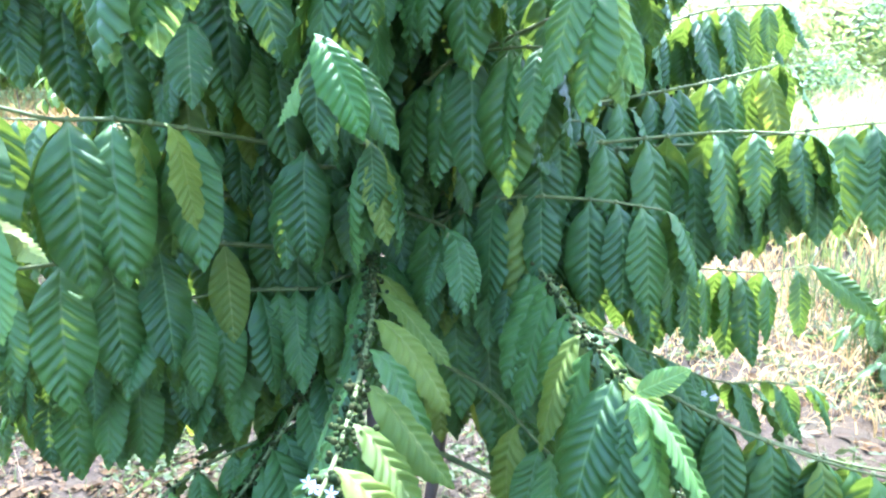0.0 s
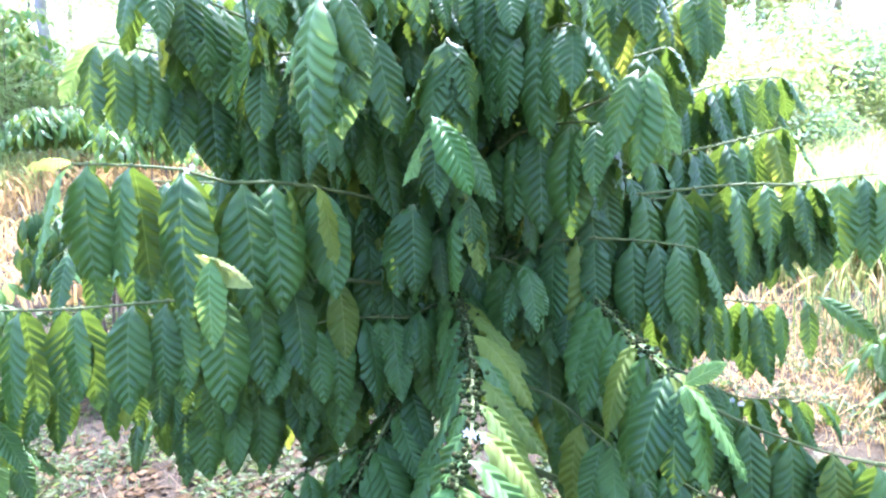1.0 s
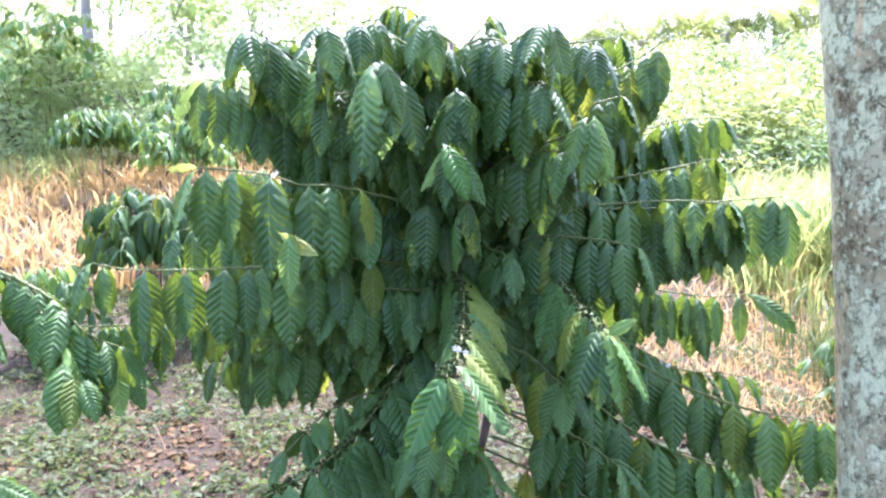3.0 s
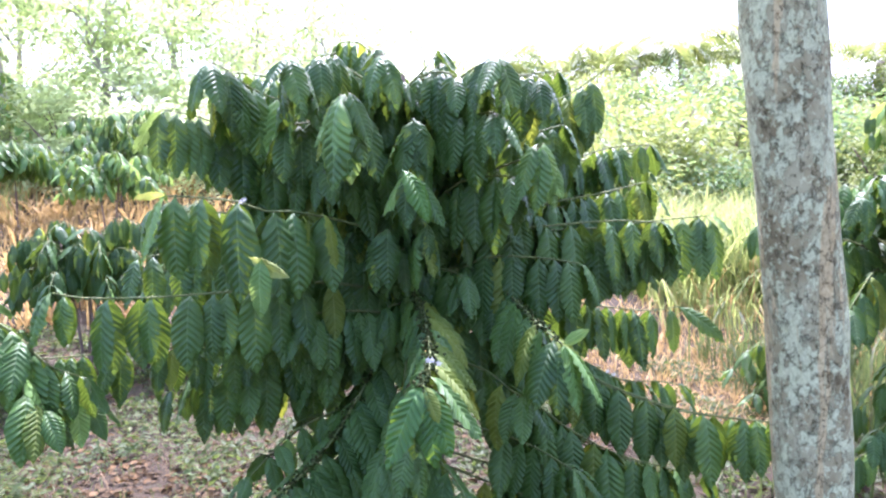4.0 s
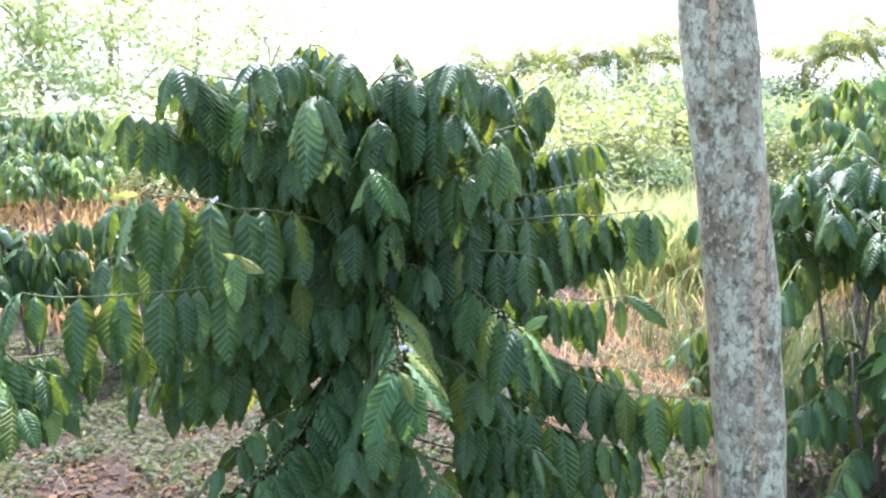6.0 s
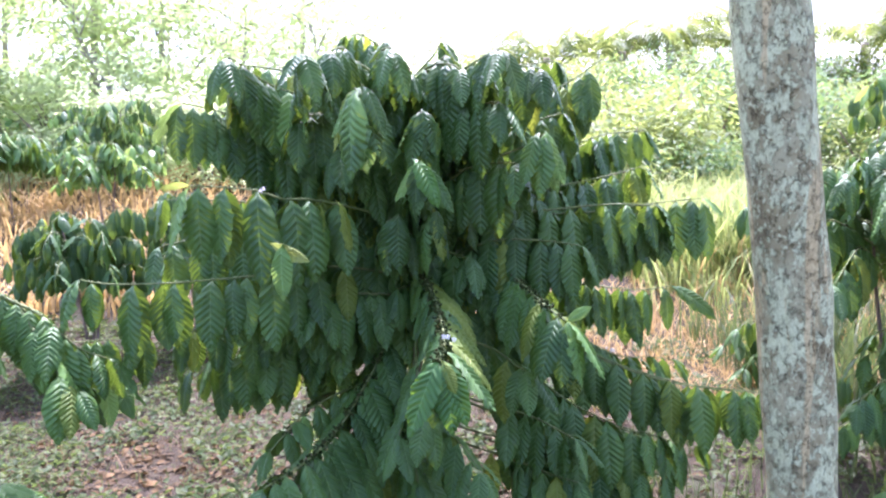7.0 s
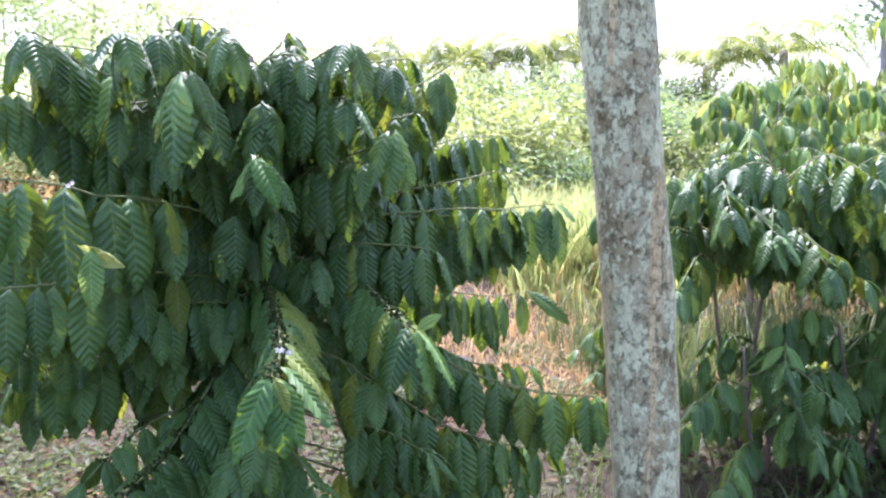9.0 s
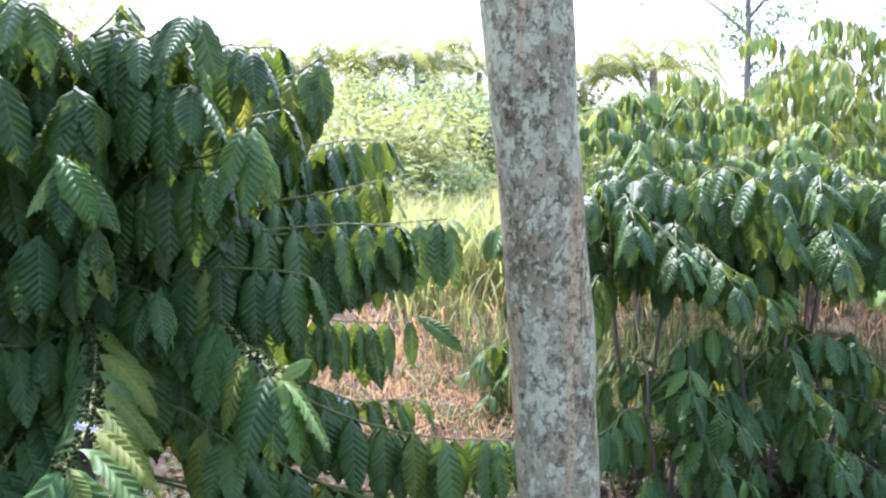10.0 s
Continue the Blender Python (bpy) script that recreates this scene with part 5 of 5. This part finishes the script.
far_tree(on_ground(8.9, 9.0), 6.0, 2.0, 12, "tall thin tree with a sparse crown", per=150, bare=0.5, lean=-0.1, r0=0.09)
far_tree(on_ground(9.6, 6.0), 4.0, 1.6, 13, "leafy green tree beyond the coffee", per=150, bare=0.3)


# more crowns with haze painted into the leaf colour
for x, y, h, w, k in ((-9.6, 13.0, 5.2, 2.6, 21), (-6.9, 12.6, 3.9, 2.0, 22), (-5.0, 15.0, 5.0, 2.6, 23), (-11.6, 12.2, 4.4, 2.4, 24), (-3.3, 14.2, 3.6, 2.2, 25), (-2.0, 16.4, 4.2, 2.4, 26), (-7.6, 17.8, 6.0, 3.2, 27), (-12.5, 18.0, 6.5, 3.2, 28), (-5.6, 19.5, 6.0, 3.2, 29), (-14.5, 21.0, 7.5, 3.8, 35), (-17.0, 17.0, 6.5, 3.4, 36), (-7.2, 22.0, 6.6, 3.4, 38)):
    far_tree(on_ground(x, y), h, w, k, "leafy light green tree with thin stems", leaf=HAZY_LEAF, bare=0.12, r0=0.055, per=100, leaf_len=0.15, group="trees behind the plantation")


def shrub_data(seed, leaf, n=17, per=150, leaf_len=0.09):
    r = random.Random(seed)
    spots = []
    for _ in range(n):
        a, d = r.uniform(0, 6.283), r.uniform(0, 0.75)
        spots += leafy_spots(r, (math.cos(a) * d, math.sin(a) * d, r.uniform(0.25, 1.25) - d * 0.35), r.uniform(0.16, 0.28), per, leaf_len)
    twigs = []
    for _ in range(7):
        a = r.uniform(0, 6.283)
        d = Vector((math.cos(a) * 0.5, math.sin(a) * 0.5, r.uniform(0.7, 1.1)))
        twigs.append(tube(smooth_path([Vector((0, 0, -0.1)), d * 0.5 + Vector((0, 0, 0.08)), d], 0.2), lambda s: 0.018 * (1 - 0.7 * s), 5))
    return spots, twigs


def shrubs():
    kinds = []
    # the last two kinds have haze painted into their leaf colour
    for k, leaf in enumerate((FAR_LEAF, SUNNY_LEAF, SUNNY_LEAF, FAR_LEAF, HAZY_LEAF, HAZY_LEAF)):
        spots, twigs = shrub_data(60 + k, leaf)
        t = thing("shrub", on_ground(3.0 + k * 1.5, 10.6 + 0.8 * k) if k < 4 else on_ground(-9.0 + 3.0 * (k - 4), 13.2), "wild green shrub on the overgrown slope", "shrub", "shrubs on the slope")
        v, f = joined(twigs)
        part("woody_base", mesh_of("woody_base", v, f, STEM), t)
        leaf_cloud("foliage", leaf, spots, t, simple=True)
        kinds.append(t)
    r = random.Random(5)
    for _ in range(95):
        y = r.uniform(9.5, 27)
        x = r.uniform(-3.5, 0.85 * y + 4)
        if x < 0 and y < 14:
            continue
        s = r.uniform(0.7, 1.5) * (1 + 0.02 * y)
        copy_thing(r.choice(kinds[:4]), Matrix.Translation(on_ground(x, y, -0.05)) @ Matrix.Rotation(r.uniform(0, 6.28), 4, "Z") @ Matrix.Scale(s, 4))
    for _ in range(40):
        y = r.uniform(10.4, 14.5)
        x = r.uniform(-15, -3.2)
        s = r.uniform(0.9, 1.9)
        copy_thing(r.choice(kinds[4:]), Matrix.Translation(on_ground(x, y, -0.05)) @ Matrix.Rotation(r.uniform(0, 6.28), 4, "Z") @ Matrix.Scale(s, 4))


shrubs()


def palm(base, height, seed):
    r = random.Random(seed)
    t = thing("palm_tree", base, "palm with arching feathery fronds on the ridge", "palm tree", "palms on the ridge")
    trunk = smooth_path([Vector((0, 0, -0.2)), Vector((0.05, 0, height * 0.5)), Vector((0, 0, height))], 0.3)
    v, f = tube(trunk, lambda s: 0.2 - 0.05 * s, 8, 0.2, seed)
    part("trunk", mesh_of("trunk", v, f, GREY_BARK), t)
    for k in range(14):
        a = 2 * math.pi * k / 14 + r.uniform(-0.2, 0.2)
        up = r.uniform(0.2, 1.1)
        d = Vector((math.cos(a), math.sin(a), 0))
        p0 = Vector((0, 0, height))
        mid = smooth_path([p0, p0 + d * 0.9 + UP * up, p0 + d * 1.9 + UP * (up * 1.1 - 0.2), p0 + d * 2.6 + UP * (up - 1.1)], 0.14)
        side = Vector((-d.y, d.x, 0))
        spots = []
        for i in range(2, len(mid)):
            l = 0.6 * math.sin(math.pi * (i + 1) / (len(mid) + 2)) + 0.12
            for sgn in (1, -1):
                spots.append((mid[i], side * sgn + d * 0.5 - UP * 0.35, UP, l * 1.3, 0.05))
        leaf_cloud("frond", SUNNY_LEAF, spots, t)


for x, y, h, s in ((6.3, 26, 2.7, 1), (8.2, 26.5, 3.0, 2), (3.6, 27, 2.6, 3), (16.6, 23, 3.2, 4), (11.0, 27, 2.8, 5), (14.4, 24.5, 2.6, 6), (1.0, 27.5, 2.8, 7)):
    palm(on_ground(x, y), h, s)


# ---- grass, straw, weeds and fallen leaves ----
def grass_patch(name, material, areas, label, category, seed, lean=0.3):
    """areas: (x0, x1, y0, y1, count, least height, greatest height, width)."""
    r = random.Random(seed)
    spots = []
    for x0, x1, y0, y1, n, h0, h1, w in areas:
        for _ in range(n // 6):
            cx, cy = r.uniform(x0, x1), r.uniform(y0, y1)
            for _ in range(6):
                x, y = cx + r.gauss(0, 0.07), cy + r.gauss(0, 0.07)
                a, l = r.uniform(0, 6.283), abs(r.gauss(lean, lean))
                spots.append((on_ground(x, y, -0.02), r.uniform(h0, h1), w * r.uniform(0.6, 1.3), (math.cos(a) * l, math.sin(a) * l, 0)))
    return blades(name, material, spots, label, category)


grass_patch("tall_grass", GRASS, [(1.7, 6.5, 4.9, 6.2, 500, 0.3, 0.8, 0.008), (1.9, 6.5, 5.9, 7.4, 3000, 0.7, 1.65, 0.009), (1.9, 7.5, 7.2, 9.8, 4000, 0.6, 1.5, 0.011), (-2.0, 8, 9.0, 12, 3500, 0.5, 1.1, 0.016), (-15, -6, 11.5, 14, 2200, 0.5, 1.1, 0.016), (-12, -6.8, 8.6, 11.5, 1500, 0.35, 0.8, 0.011)],
            "tall bright green grass at the foot of the slope", "grass", 1, 0.42)
grass_patch("dry_grass", STRAW, [(1.2, 7.5, 4.4, 6.2, 1200, 0.10, 0.45, 0.006), (1.8, 7.5, 5.4, 8.2, 1300, 0.2, 1.0, 0.007), (-15, -2.6, 4.8, 12.2, 9500, 0.2, 0.65, 0.012), (2.4, 6.5, 2.9, 4.6, 1000, 0.1, 0.4, 0.006), (-2.6, 1.5, 4.5, 8, 1500, 0.1, 0.4, 0.008), (0.6, 2.6, 2.7, 5.0, 3600, 0.05, 0.2, 0.003)],
            "dry pale straw and dead grass stalks", "grass", 2, 0.6)


def scattered(name, material, areas, label, category, seed, size, flat):
    """Small leaves lying on, or standing close to, the ground."""
    r = random.Random(seed)
    spots = []
    for x0, x1, y0, y1, n in areas:
        for _ in range(n):
            cx, cy = r.uniform(x0, x1), r.uniform(y0, y1)
            if noise.noise(Vector((cx * 2.1, cy * 2.1, seed))) < r.uniform(-0.35, 0.2):
                continue
            for _ in range(1 if flat else 7):
                x, y = cx + r.gauss(0, 0.035), cy + r.gauss(0, 0.035)
                a = r.uniform(0, 6.283)
                l = size * r.uniform(0.6, 1.4)
                up = r.uniform(0.004, 0.014) if flat else r.uniform(0.005, 0.05)
                spots.append((on_ground(x, y, up), (math.cos(a), math.sin(a), r.uniform(-0.15, 0.35) if flat else r.uniform(0.0, 0.9)),
                              (r.gauss(0, 0.55), r.gauss(0, 0.55), 1), l, l * r.uniform(0.16, 0.3)))
    ob = leaf_cloud(name, material, spots, simple=not flat)
    return tagged(ob, label, category, kind="stuff")


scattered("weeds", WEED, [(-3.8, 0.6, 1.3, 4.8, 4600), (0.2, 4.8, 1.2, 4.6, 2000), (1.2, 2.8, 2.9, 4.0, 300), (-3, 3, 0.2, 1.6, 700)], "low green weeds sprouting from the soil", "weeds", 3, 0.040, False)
scattered("leaf_litter", LITTER, [(-3.8, 0.8, 1.2, 4.8, 6500), (-2.4, 0.8, 1.2, 2.8, 3000), (0.4, 5.0, 0.8, 4.8, 4200)], "fallen brown and reddish dry leaves", "leaf litter", 4, 0.046, True)
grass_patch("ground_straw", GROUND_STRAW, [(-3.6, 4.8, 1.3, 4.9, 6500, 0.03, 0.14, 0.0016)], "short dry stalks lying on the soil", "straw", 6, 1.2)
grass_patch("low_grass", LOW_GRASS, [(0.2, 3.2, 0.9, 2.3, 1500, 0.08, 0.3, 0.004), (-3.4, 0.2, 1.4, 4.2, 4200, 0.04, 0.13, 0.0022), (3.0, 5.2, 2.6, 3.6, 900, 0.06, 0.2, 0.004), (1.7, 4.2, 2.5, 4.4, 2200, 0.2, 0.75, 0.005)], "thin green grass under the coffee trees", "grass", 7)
